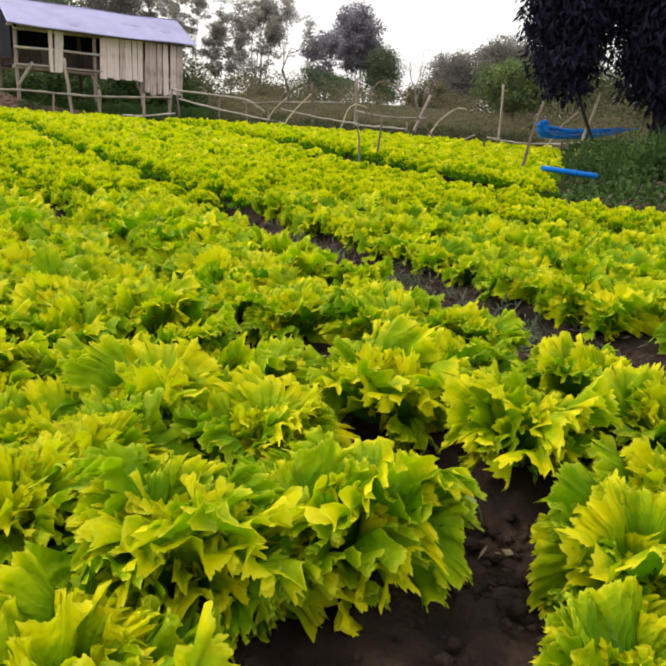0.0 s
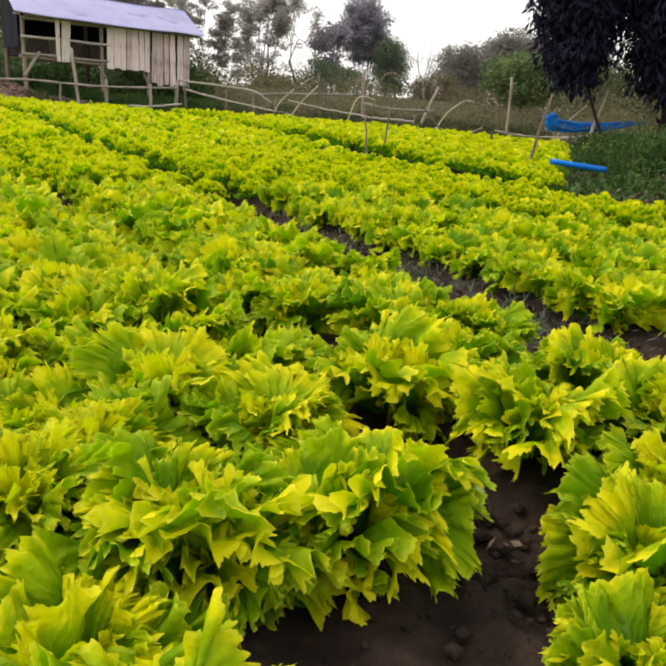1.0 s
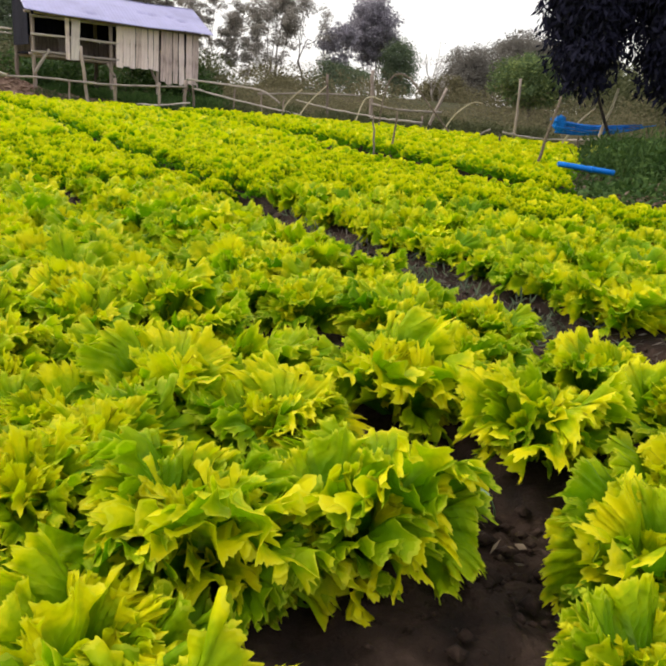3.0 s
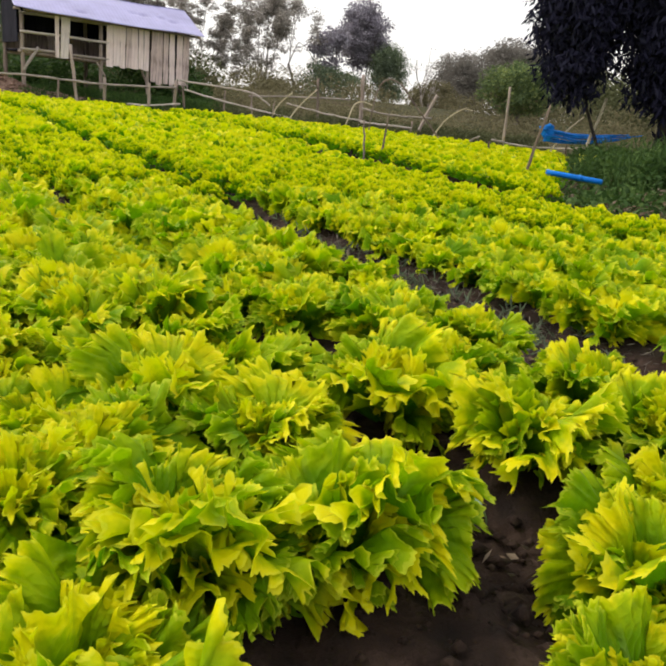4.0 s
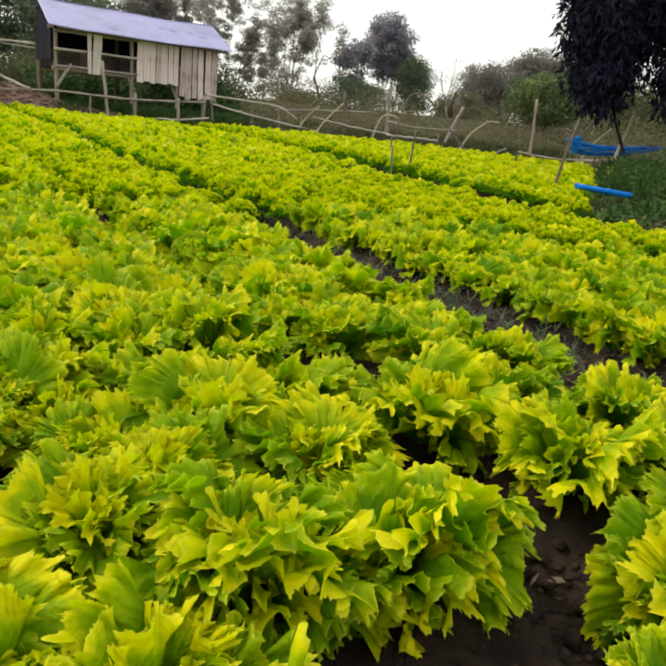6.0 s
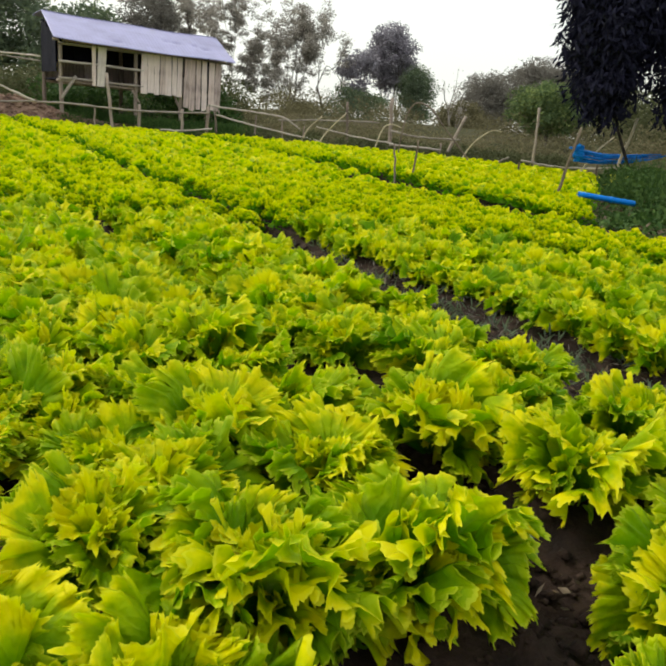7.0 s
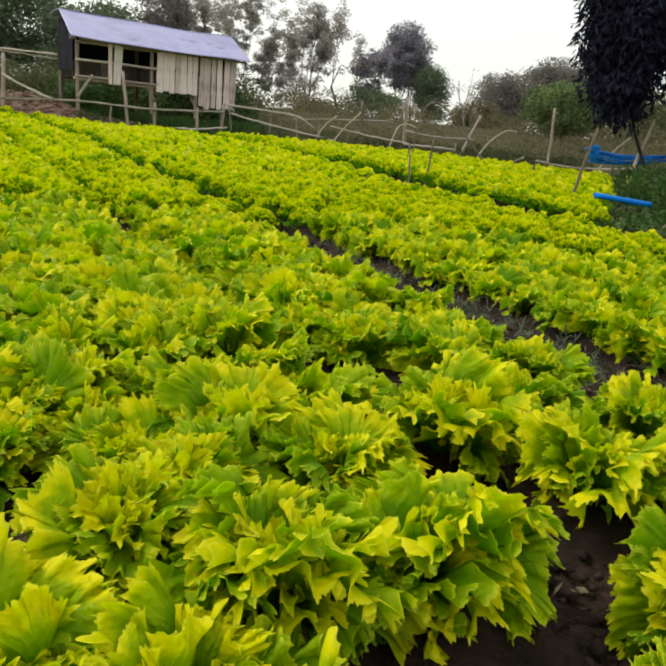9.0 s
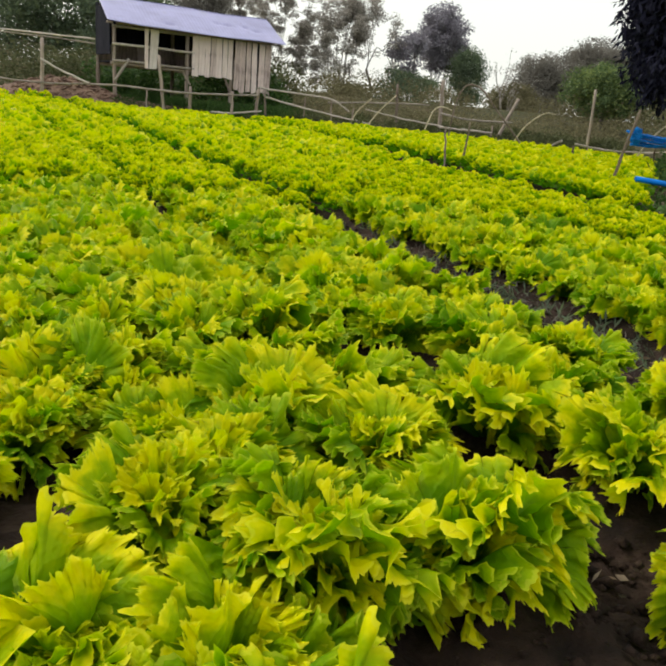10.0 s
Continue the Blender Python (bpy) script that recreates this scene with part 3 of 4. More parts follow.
def build_hut():
    rng = random.Random(3)
    hut = empty("hut", HUT)
    tagged(hut, "small weathered plank hut on stilts with a lavender metal roof", "hut")

    def pole(name, a, b, r, material, steps=5, wob=0.012, label=""):
        pts = wobbly(a, b, steps, wob, rng)
        return part(name, tube_mesh(name, pts, [r * rng.uniform(0.9, 1.08) for _ in pts], material, 8), hut, label)

    # posts of the front and the back
    for s, top in ((-0.03, 2.42), (1.94, 2.42), (3.25, 2.4), (4.22, 2.42)):
        pole("post", (s, 0.05, 0.0), (s - 0.02, 0.05, top), 0.052, POST)
    for s in (-0.1, 2.0, 4.25):
        pole("post", (s, 1.5, 0.0), (s, 1.5, 2.9), 0.055, POST)
    pole("post", (4.02, 0.10, 0.0), (4.05, 0.10, 1.1), 0.04, POST)
    # rails of the open bay
    for z0, z1 in ((2.29, 2.33), (1.87, 1.89), (1.46, 1.48)):
        pole("rail", (-0.12, -0.03, z0), (2.1, -0.03, z1), 0.034, RAIL)
    pole("floor_beam", (-0.15, 0.05, 1.40), (4.4, 0.05, 1.42), 0.045, POST)
    pole("floor_beam", (-0.15, 1.5, 1.40), (4.4, 1.5, 1.42), 0.045, POST)
    pole("brace", (0.31, -0.04, 1.55), (-0.06, -0.04, 0.96), 0.04, RAIL)
    pole("brace", (1.80, 0.0, 1.36), (2.02, 0.0, 1.05), 0.025, POST)
    pole("brace", (3.05, 0.1, 1.36), (3.25, 0.06, 0.95), 0.035, POST)
    # floor boards
    for k in range(5):
        me = board_mesh("floor_board", 4.4, 0.27, 0.03, SHADEWOOD, rng)
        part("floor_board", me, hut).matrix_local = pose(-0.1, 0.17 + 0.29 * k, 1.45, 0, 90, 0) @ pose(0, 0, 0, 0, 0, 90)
    # front boards: a short run, then a longer run
    s, k = 2.03, 0
    while s < 4.30:
        wide = rng.uniform(0.135, 0.19)
        long_run = s > 3.26
        low = (1.02 if long_run else 1.33) + rng.uniform(-0.05, 0.05)
        me = board_mesh("wall_board", 2.47 - low, wide, 0.022, PLANK, rng)
        part("wall_board", me, hut).matrix_local = pose(s + wide / 2, -0.045 - 0.012 * (k % 2) - (0.02 if long_run else 0), low, 0, rng.uniform(-1.0, 1.0), 0)
        s += wide + rng.choice((0.005, 0.012, 0.022, 0.045))
        k += 1
    # the pair of boards that hang in the open bay
    part("hanging_board", board_mesh("hanging_board", 1.08, 0.22, 0.022, PALEPLANK, rng, 0.12), hut).matrix_local = pose(0.93, -0.08, 1.36, 0, 3, 0)
    part("hanging_board", board_mesh("hanging_board", 1.06, 0.09, 0.022, PLANK, rng), hut).matrix_local = pose(0.76, -0.075, 1.36, 0, 0, 0)
    # back and side walls in boards coloured as dark as the unlit inside
    for k in range(16):
        part("back_board", board_mesh("back_board", 1.0, 0.30, 0.022, SHADEWOOD, rng), hut).matrix_local = pose(0.02 + 0.28 * k, 1.58, 1.93)
        part("back_board", board_mesh("back_board", 0.46, 0.30, 0.022, POST, rng), hut, "short brown board").matrix_local = pose(0.02 + 0.28 * k, 1.56, 1.46)
    for k in range(5):
        rise = 0.43 * (0.17 + 0.29 * k)
        for at, base in ((4.33, 1.2), (-0.16, 1.62)):
            me = board_mesh("side_board", 2.42 - base + max(rise, 0) * 0.9, 0.285, 0.022, SHADEWOOD, rng)
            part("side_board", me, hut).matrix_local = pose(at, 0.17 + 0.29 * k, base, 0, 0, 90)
    # roof: two pitched corrugated sheets
    for side, (b0, z0, b1, z1) in (("front", (-0.42, 2.40, 1.32, 3.17)), ("back", (1.68, 3.03, 1.28, 3.175))):
        nu, nv, verts, faces = 150, 26, [], []
        for layer in (0.0, -0.012):
            for j in range(nv + 1):
                q = j / nv
                for i in range(nu + 1):
                    a = i / nu
                    s0, s1 = -0.33 + 0.14 * q, 4.70 + 0.16 * q
                    wave = 0.0045 * math.sin(i * 2.1) + 0.035 * noise.noise(Vector((a * 3, q * 1.5, 7))) - 0.03 * math.sin(math.pi * a)
                    for da, dq, wide in ((0.63, 0.52, 0.022), (0.69, 0.50, 0.03), (0.80, 0.50, 0.02), (0.86, 0.40, 0.03), (0.33, 0.2, 0.03)):
                        wave -= 0.065 * math.exp(-((a - da) / wide) ** 2 - ((q - dq) / 0.035) ** 2)
                    verts.append((s0 + (s1 - s0) * a, b0 + (b1 - b0) * q, z0 + (z1 - z0) * q + wave + layer))
        row, lay = nu + 1, (nu + 1) * (nv + 1)
        for j in range(nv):
            for i in range(nu):
                a = j * row + i
                faces += [(a, a + 1, a + row + 1, a + row), (a + lay, a + lay + row, a + lay + row + 1, a + lay + 1)]
        for i in range(nu):
            faces += [(i, i + lay, i + 1 + lay, i + 1), (nv * row + i, nv * row + i + 1, nv * row + i + 1 + lay, nv * row + i + lay)]
        for j in range(nv):
            a, b = j * row, j * row + nu
            faces += [(a, a + row, a + row + lay, a + lay), (b, b + lay, b + row + lay, b + row)]
        part("roof_sheet", mesh_from("roof_sheet", verts, faces, ROOF), hut, "lavender corrugated metal sheet, dented")
    pole("rafter", (-0.12, -0.3, 2.33), (-0.12, 1.3, 3.06), 0.03, SHADEWOOD)
    pole("rafter", (4.62, -0.3, 2.33), (4.62, 1.3, 3.06), 0.03, POST)
    pole("purlin", (-0.3, -0.2, 2.36), (4.65, -0.2, 2.36), 0.03, POST)


build_hut()


# ---------------------------------------------------------------- fences, hoops, stakes
def pole_thing(name, points, r0, r1, material, label, category, group="", sides=7, steps=None):
    rng = random.Random(len(points) * 131 + int(abs(points[0][0]) * 1000))
    pts = curve_through(points, 5) if len(points) > 2 else wobbly(points[0], points[1], 6, min(0.012, r0 * 0.6), rng)
    base = Vector(pts[0])
    radii = [(r0 + (r1 - r0) * n / (len(pts) - 1)) * rng.uniform(0.9, 1.1) for n in range(len(pts))]
    ob = new(name, tube_mesh(name, [Vector(p) - base for p in pts], radii, material, sides))
    ob.matrix_world = Matrix.Translation(base)
    return tagged(ob, label, category, group)


def fence(label, posts, rails, material, rail_material):
    """posts: x, y, foot and head heights, lean; rails: runs of points."""
    rng = random.Random(9)
    top = empty("fence", Matrix.Translation((posts[0][0], posts[0][1], height(posts[0][0], posts[0][1]))))
    tagged(top, label, "fence")
    inv = top.matrix_world.inverted()
    for x, y, head, lean, r in posts:
        foot = Vector((x, y, height(x, y) - 0.1))
        pts = [inv @ p for p in wobbly(foot, (x + lean, y, head), 5, 0.012, rng)]
        part("post", tube_mesh("post", pts, [r * rng.uniform(0.85, 1.1) for _ in pts], material, 7), top)
    for run, r in rails:
        pts = [inv @ p for p in curve_through(run, 6)]
        pts = [p + Vector((0, 0, rng.uniform(-0.008, 0.008))) for p in pts]
        part("rail", tube_mesh("rail", pts, [0.82 * r * rng.uniform(0.8, 1.15) for _ in pts], rail_material, 7), top)


def build_fences():
    fence("grey branch fence in front of the hut",
          [(-10.06, 17.9, 1.83, 0.06, 0.05), (-7.24, 17.9, 0.86, 0.0, 0.025), (-6.76, 17.9, 1.66, -0.17, 0.045), (-6.12, 17.95, 1.0, 0.0, 0.04),
           (-5.05, 18.0, 0.98, 0.02, 0.035), (-4.46, 18.2, 1.1, 0.03, 0.045), (-4.22, 18.3, 1.0, -0.05, 0.03)],
          [([(-12.5, 17.85, 0.80), (-10.1, 17.85, 0.75), (-8.2, 17.85, 0.85), (-6.1, 17.86, 0.83), (-4.4, 18.1, 0.94)], 0.032),
           ([(-12.5, 17.9, 1.98), (-10.05, 17.9, 1.93), (-8.7, 18.1, 1.92)], 0.03),
           ([(-11.6, 17.95, 1.9), (-9.75, 17.95, 1.86), (-8.7, 18.1, 1.80)], 0.025),
           ([(-10.03, 17.83, 1.33), (-9.5, 17.83, 1.10), (-8.75, 17.83, 0.84)], 0.035),
           ([(-5.6, 18.0, 0.42), (-4.9, 18.0, 0.47), (-4.3, 18.15, 0.57)], 0.03)], POST, RAIL)
    fence("thin grey branch fence at the edge of the beds",
          [(-3.3, 18.55, 1.0, 0.03, 0.022), (-2.55, 18.6, 1.02, -0.06, 0.022), (-0.9, 19.0, 1.55, -0.08, 0.038), (1.5, 18.4, 0.75, 0, 0.02), (-2.05, 18.5, 0.85, 0.05, 0.02)],
          [([(-4.4, 18.35, 1.12), (-3.25, 18.6, 1.07), (-2.58, 18.6, 1.0), (-2.12, 18.6, 0.76)], 0.03),
           ([(-4.3, 18.3, 0.92), (-3.19, 18.4, 0.73), (-1.53, 18.4, 0.50)], 0.028),
           ([(-2.74, 18.95, 0.93), (-1.5, 19.0, 1.04), (-0.1, 19.0, 1.11)], 0.027),
           ([(0.2, 18.6, 0.93), (0.9, 18.6, 0.84), (2.0, 18.6, 0.86)], 0.035), ([(0.2, 18.2, 0.60), (0.9, 18.2, 0.585), (1.5, 18.2, 0.58)], 0.035),
           ([(-1.7, 18.5, 0.86), (-0.8, 18.5, 0.72), (0.3, 18.4, 0.62)], 0.022)], POST, RAIL)
    fence("low grey stick fence beside the weeds",
          [(2.45, 13.0, 0.57, 0.02, 0.022), (3.62, 17.3, 0.75, 0, 0.022), (4.75, 16.0, 0.62, 0, 0.02)],
          [([(1.5, 17.0, 0.43), (2.3, 17.0, 0.39), (2.7, 17.0, 0.43), (3.0, 17.0, 0.58)], 0.028),
           ([(3.2, 16.6, 0.55), (3.85, 16.5, 0.48), (4.7, 16.2, 0.51), (4.95, 15.2, 0.60), (5.6, 15.0, 0.49)], 0.03)], STICK, RAIL)

    hoop = dict(category="bamboo hoop", group="bamboo hoops at the field edge")
    arch = "dry bent bamboo strip stuck in the ground"
    pole_thing("bamboo_hoop", [(-1.72, 18.0, 0.2), (-1.55, 18.0, 0.5), (-1.31, 18.0, 0.85), (-0.93, 18.0, 1.25)], 0.021, 0.013, BAMBOO, arch, **hoop)
    pole_thing("bamboo_hoop", [(-2.1, 18.3, 0.25), (-2.0, 18.3, 0.55), (-1.86, 18.3, 0.82), (-1.55, 18.3, 1.12)], 0.022, 0.015, BAMBOO, arch, **hoop)
    pole_thing("bamboo_hoop", [(0.33, 14.5, 0.2), (0.35, 14.5, 0.66), (0.39, 14.5, 1.07), (0.48, 14.5, 1.37), (0.64, 14.5, 1.49), (0.89, 14.5, 1.40), (1.13, 14.5, 1.14), (1.48, 14.5, 0.77), (1.98, 14.5, 0.25)],
               0.013, 0.019, POST, "thin brown bent stick hoop over the bed", **hoop)
    pole_thing("bamboo_hoop", [(-0.25, 18.0, 0.2), (-0.15, 18.0, 0.5), (0.0, 18.0, 0.96), (0.2, 18.0, 1.08), (0.45, 18.0, 1.02)], 0.02, 0.014, BAMBOO, arch, **hoop)
    pole_thing("bamboo_hoop", [(1.72, 17.0, 0.15), (1.89, 17.0, 0.42), (2.14, 17.0, 0.84), (2.5, 17.0, 1.13), (2.74, 17.0, 1.13)], 0.021, 0.013, BAMBOO, arch, **hoop)
    pole_thing("bamboo_hoop", [(4.2, 16.0, 0.1), (4.38, 16.0, 0.38), (4.67, 16.0, 0.88), (4.99, 16.0, 1.22)], 0.025, 0.016, BAMBOO, arch, **hoop)
    stake = dict(category="wooden stake", group="stakes among the beds")
    pole_thing("wooden_stake", [(0.45, 10.5, 0.05), (0.49, 10.5, 0.80)], 0.020, 0.014, STICK, "thin dark stick standing between two beds", **stake)
    pole_thing("wooden_stake", [(0.22, 10.5, 0.05), (0.16, 10.5, 0.72)], 0.018, 0.012, POST, "thin grey stick standing between two beds", **stake)
    pole_thing("wooden_stake", [(2.37, 9.8, 0.0), (2.58, 9.8, 1.16)], 0.024, 0.016, STICK, "dark wooden stake at the end of a bed", **stake)
    pole_thing("wooden_stake", [(2.35, 9.5, 0.0), (2.58, 9.5, 0.24)], 0.014, 0.010, STICK, "short leaning stick at the end of a bed", **stake)
    pole_thing("wooden_pole", [(3.64, 17.3, 0.2), (3.57, 17.3, 1.75)], 0.036, 0.028, POST, "upright grey wooden pole behind the beds", "wooden pole")
    pole_thing("wooden_pole", [(4.8, 15.0, 0.3), (5.06, 15.0, 1.60)], 0.038, 0.026, BAMBOO, "leaning pale wooden pole", "wooden pole")
    pole_thing("wooden_pole", [(5.98, 13.0, 0.3), (6.12, 13.0, 1.3)], 0.036, 0.026, BAMBOO, "leaning pale wooden pole in the weeds", "wooden pole")
    pole_thing("wooden_pole", [(0.22, 19.0, 0.3), (0.17, 19.0, 1.74)], 0.056, 0.046, POST, "thick brown wooden post behind the fence", "wooden pole")
    pole_thing("wooden_pole", [(1.7, 19.0, 0.4), (2.10, 19.0, 1.46)], 0.046, 0.036, POST, "leaning brown wooden post behind the fence", "wooden pole")


build_fences()


# ---------------------------------------------------------------- blue things
def build_blue():
    rng = random.Random(4)
    pipe = empty("blue_pipe", look((2.47, 9.0, 0.34), (3.17, 9.0, 0.29)))
    tagged(pipe, "bright blue plastic pipe lying on the weeds", "pipe")
    n, sides, verts, faces = 8, 18, [], []
    for r in (0.034, 0.029):
        for i in range(n + 1):
            for k in range(sides):
                a = 2 * math.pi * k / sides
                verts.append((r * math.cos(a) * 1.0, r * math.sin(a), -0.71 * i / n))
    m = (n + 1) * sides
    for i in range(n):
        for k in range(sides):
            a, b = i * sides + k, i * sides + (k + 1) % sides
            faces += [(a, a + sides, b + sides, b), (a + m, b + m, b + m + sides, a + m + sides)]
    for k in range(sides):
        a, b = k, (k + 1) % sides
        faces += [(a, b, b + m, a + m), (a + n * sides, a + m + n * sides, b + m + n * sides, b + n * sides)]
    part("tube", mesh_from("tube", verts, faces, BLUE), pipe)
    ring = tube_mesh("collar", [(0, 0, -0.40), (0, 0, -0.44)], [0.038, 0.038], BLUE, 18)
    part("collar", ring, pipe)
    # bundled tarpaulin slung along low sticks: a crumpled end and long folds
    tarp = empty("tarpaulin", Matrix.Translation((4.1, 15.5, 0.5)))
    tagged(tarp, "crumpled bright blue tarpaulin bundled along the fence", "tarpaulin")
    for k in range(7):
        run = []
        for n in range(9):
            a = n / 8
            fan = (k - 3) * 0.042 * (1 - 0.8 * a)
            run.append((2.15 * a - 0.02 * k + rng.uniform(-.03, .03), 0.10 * math.sin(k * 2.3 + a * 2), 0.30 - 0.06 * math.sin(3 * a) + 0.26 * max(0, a - 0.3) + fan + rng.uniform(-.012, .012)))
        pts = curve_through(run[:6 + (k % 4)], 4)
        fat = [0.026 * (1 - 0.55 * n / len(pts)) * rng.uniform(0.75, 1.2) for n in range(len(pts))]
        part("fold", tube_mesh("fold", pts, fat, TARP, 7), tarp)
    lump = bmesh.new()
    bmesh.ops.create_icosphere(lump, subdivisions=3, radius=0.16)
    for v in lump.verts:
        v.co *= 1 + 0.45 * noise.noise(v.co * 9) + 0.2 * noise.noise(v.co * 23)
        v.co.x *= 0.8
        v.co.y *= 0.7
        v.co += Vector((0.07, 0, 0.34))
    part("bunched_end", from_bm("bunched_end", lump, TARP), tarp)
    # faded blue sheet further along
    nu, verts, faces = 12, [], []
    for i in range(nu + 1):
        for j in range(nu + 1):
            verts.append((6.35 + 0.5 * i / nu, 15.0 + 0.06 * noise.noise(Vector((i * .4, j * .4, 1))), 0.80 + 0.38 * j / nu + 0.03 * math.sin(i * .5)))
    for i in range(nu):
        for j in range(nu):
            p = i * (nu + 1) + j
            faces.append((p, p + nu + 1, p + nu + 2, p + 1))
    ob = tagged(new("plastic_sheet", mesh_from("plastic_sheet", verts, faces, PALEBLUE)), "faded blue plastic sheet hung in the weeds", "plastic sheet")
    ob.modifiers.new("thickness", "SOLIDIFY").thickness = 0.008


build_blue()


# ---------------------------------------------------------------- trees and scrub
def leaf_cloud(centres, sizes, leaf, rng, droop=0.0, narrow=0.4):
    """Small bent leaves at the given points: verts and quads (two a leaf, folded along the middle)."""
    n = len(centres)
    way = rng.normal(size=(n, 3))
    way[:, 2] = way[:, 2] * 0.6 - droop
    way /= np.linalg.norm(way, axis=1, keepdims=True)
    side = np.cross(way, rng.normal(size=(n, 3)))
    side /= np.linalg.norm(side, axis=1, keepdims=True) + 1e-9
    up = np.cross(side, way)
    ln = (leaf * sizes)[:, None]
    w = ln * narrow
    tip, base = centres + way * ln, centres
    mid = centres + way * ln * 0.5 + up * ln * 0.10
    a, b = mid + side * w * 0.5 - up * ln * 0.06, mid - side * w * 0.5 - up * ln * 0.06
    verts = np.stack([base, a, tip, b], 1).reshape(-1, 3)
    faces = np.arange(4 * n).reshape(-1, 4)
    return verts, faces


def grow(rng, start, way, length, radius, depth, out, tips, spread=0.6, gravity=0.0):
    """Limbs that fork; out takes runs of points with radii, tips their ends."""
    pts, p, w = [Vector(start)], Vector(start), Vector(way).normalized()
    steps = 5
    for _ in range(steps):
        w = (w + Vector([rng.uniform(-0.22, 0.22) for _ in range(3)]) + Vector((0, 0, gravity))).normalized()
        p = p + w * (length / steps)
        pts.append(p.copy())
    end = radius * 0.6
    out.append((pts, [radius + (end - radius) * n / steps for n in range(steps + 1)]))
    if depth == 0:
        tips.append(p)
        tips.append(pts[-3])
        return
    for k in range(rng.choice((2, 3, 3))):
        turn = Vector([rng.gauss(0, 1) for _ in range(3)]).normalized()
        grow(rng, pts[-1 - (k % 2)], (w + turn * spread).normalized(), length * rng.uniform(0.62, 0.85), end * 0.8, depth - 1, out, tips, spread, gravity)


def tree(label, base, height_m, crown, leaves, leaf, seed, material, bark=BARK, trunk_r=0.16, depth=4, clump=0.5, droop=0.0, narrow=0.45, lean=(0, 0), first=0.38, fill=0.5, upright=False):
    """crown: centre height share, half width and half height in metres; fill: share of leaves that lie anywhere in the crown's shell."""
    rng, nrg = random.Random(seed), np.random.default_rng(seed)
    x, y = base
    z0 = height(x, y)
    height_m, crown = height_m - z0, (crown[0] - z0, *crown[1:])
    top = empty("tree", Matrix.Translation((x, y, z0 - 0.1)))
    tagged(top, label, "tree")
    runs, tips = [], []
    grow(rng, (0, 0, 0), (lean[0], lean[1], 1), height_m * first, trunk_r, depth, runs, tips, 0.75, 0.05)
    cz, hw, hh = crown
    centre = np.array((lean[0] * height_m * 0.5, lean[1] * height_m * 0.5, cz))
    # pull the limbs into the crown's bounds
    tip = np.array([tuple(t) for t in tips])
    lo, hi = tip.min(0), tip.max(0)
    scale = np.array((2 * hw, 2 * hw, hh * 2)) / np.maximum(hi - lo, 0.1) * 0.80
    mid = (lo + hi) / 2

    def fit_in(p):
        q = np.array(tuple(p))
        share = min(1.0, max(0.0, q[2] / (height_m * first)))
        moved = centre + (q - mid) * scale
        if upright:
            moved[2] = max(moved[2], 0.9 * q[2])
        return Vector(tuple(q * (1 - share) + moved * share))

    verts, faces, n = [], [], 0
    for pts, radii in runs:
        v, f = tube_arrays([fit_in(p) for p in pts], [max(r, 0.012) for r in radii], 6 if radii[0] > 0.06 else 4)
        verts.append(v)
        faces += [tuple(i + n for i in q) for q in f]
        n += len(v)
    me = bpy.data.meshes.new("trunk")
    me.from_pydata([tuple(v) for v in np.concatenate(verts)], [], [q[:3] if q[2] == q[3] else q for q in faces])
    for pl in me.polygons:
        pl.use_smooth = True
    me.materials.append(bark)
    part("trunk", me, top, "grey bark trunk with forking limbs")
    tip = np.array([tuple(fit_in(t)) for t in tips])
    at = tip[nrg.integers(0, len(tip), int(leaves * (1 - fill)))]
    def inside_ball(count):
        way = nrg.normal(size=(count, 3))
        return way / np.linalg.norm(way, axis=1, keepdims=True) * nrg.uniform(0, 1, (count, 1)) ** 0.45 * (1, 1, 0.62)

    at = at + inside_ball(len(at)) * clump * 1.5
    # clumps in the outer part of the crown, uneven
    count = max(8, int(leaves * fill / 60))
    way = nrg.normal(size=(count, 3))
    way /= np.linalg.norm(way, axis=1, keepdims=True)
    clumps = centre + way * np.array((hw, hw, hh)) * nrg.uniform(0.45, 1.0, (count, 1))
    more = clumps[nrg.integers(0, count, int(leaves * fill))]
    more = more + inside_ball(len(more)) * clump * 1.5
    at = np.concatenate([at, more])
    v, f = leaf_cloud(at, nrg.uniform(0.6, 1.3, len(at)), leaf, nrg, droop, narrow)
    part("crown", mesh_from("crown", v, f, material, smooth=False), top)
    return top


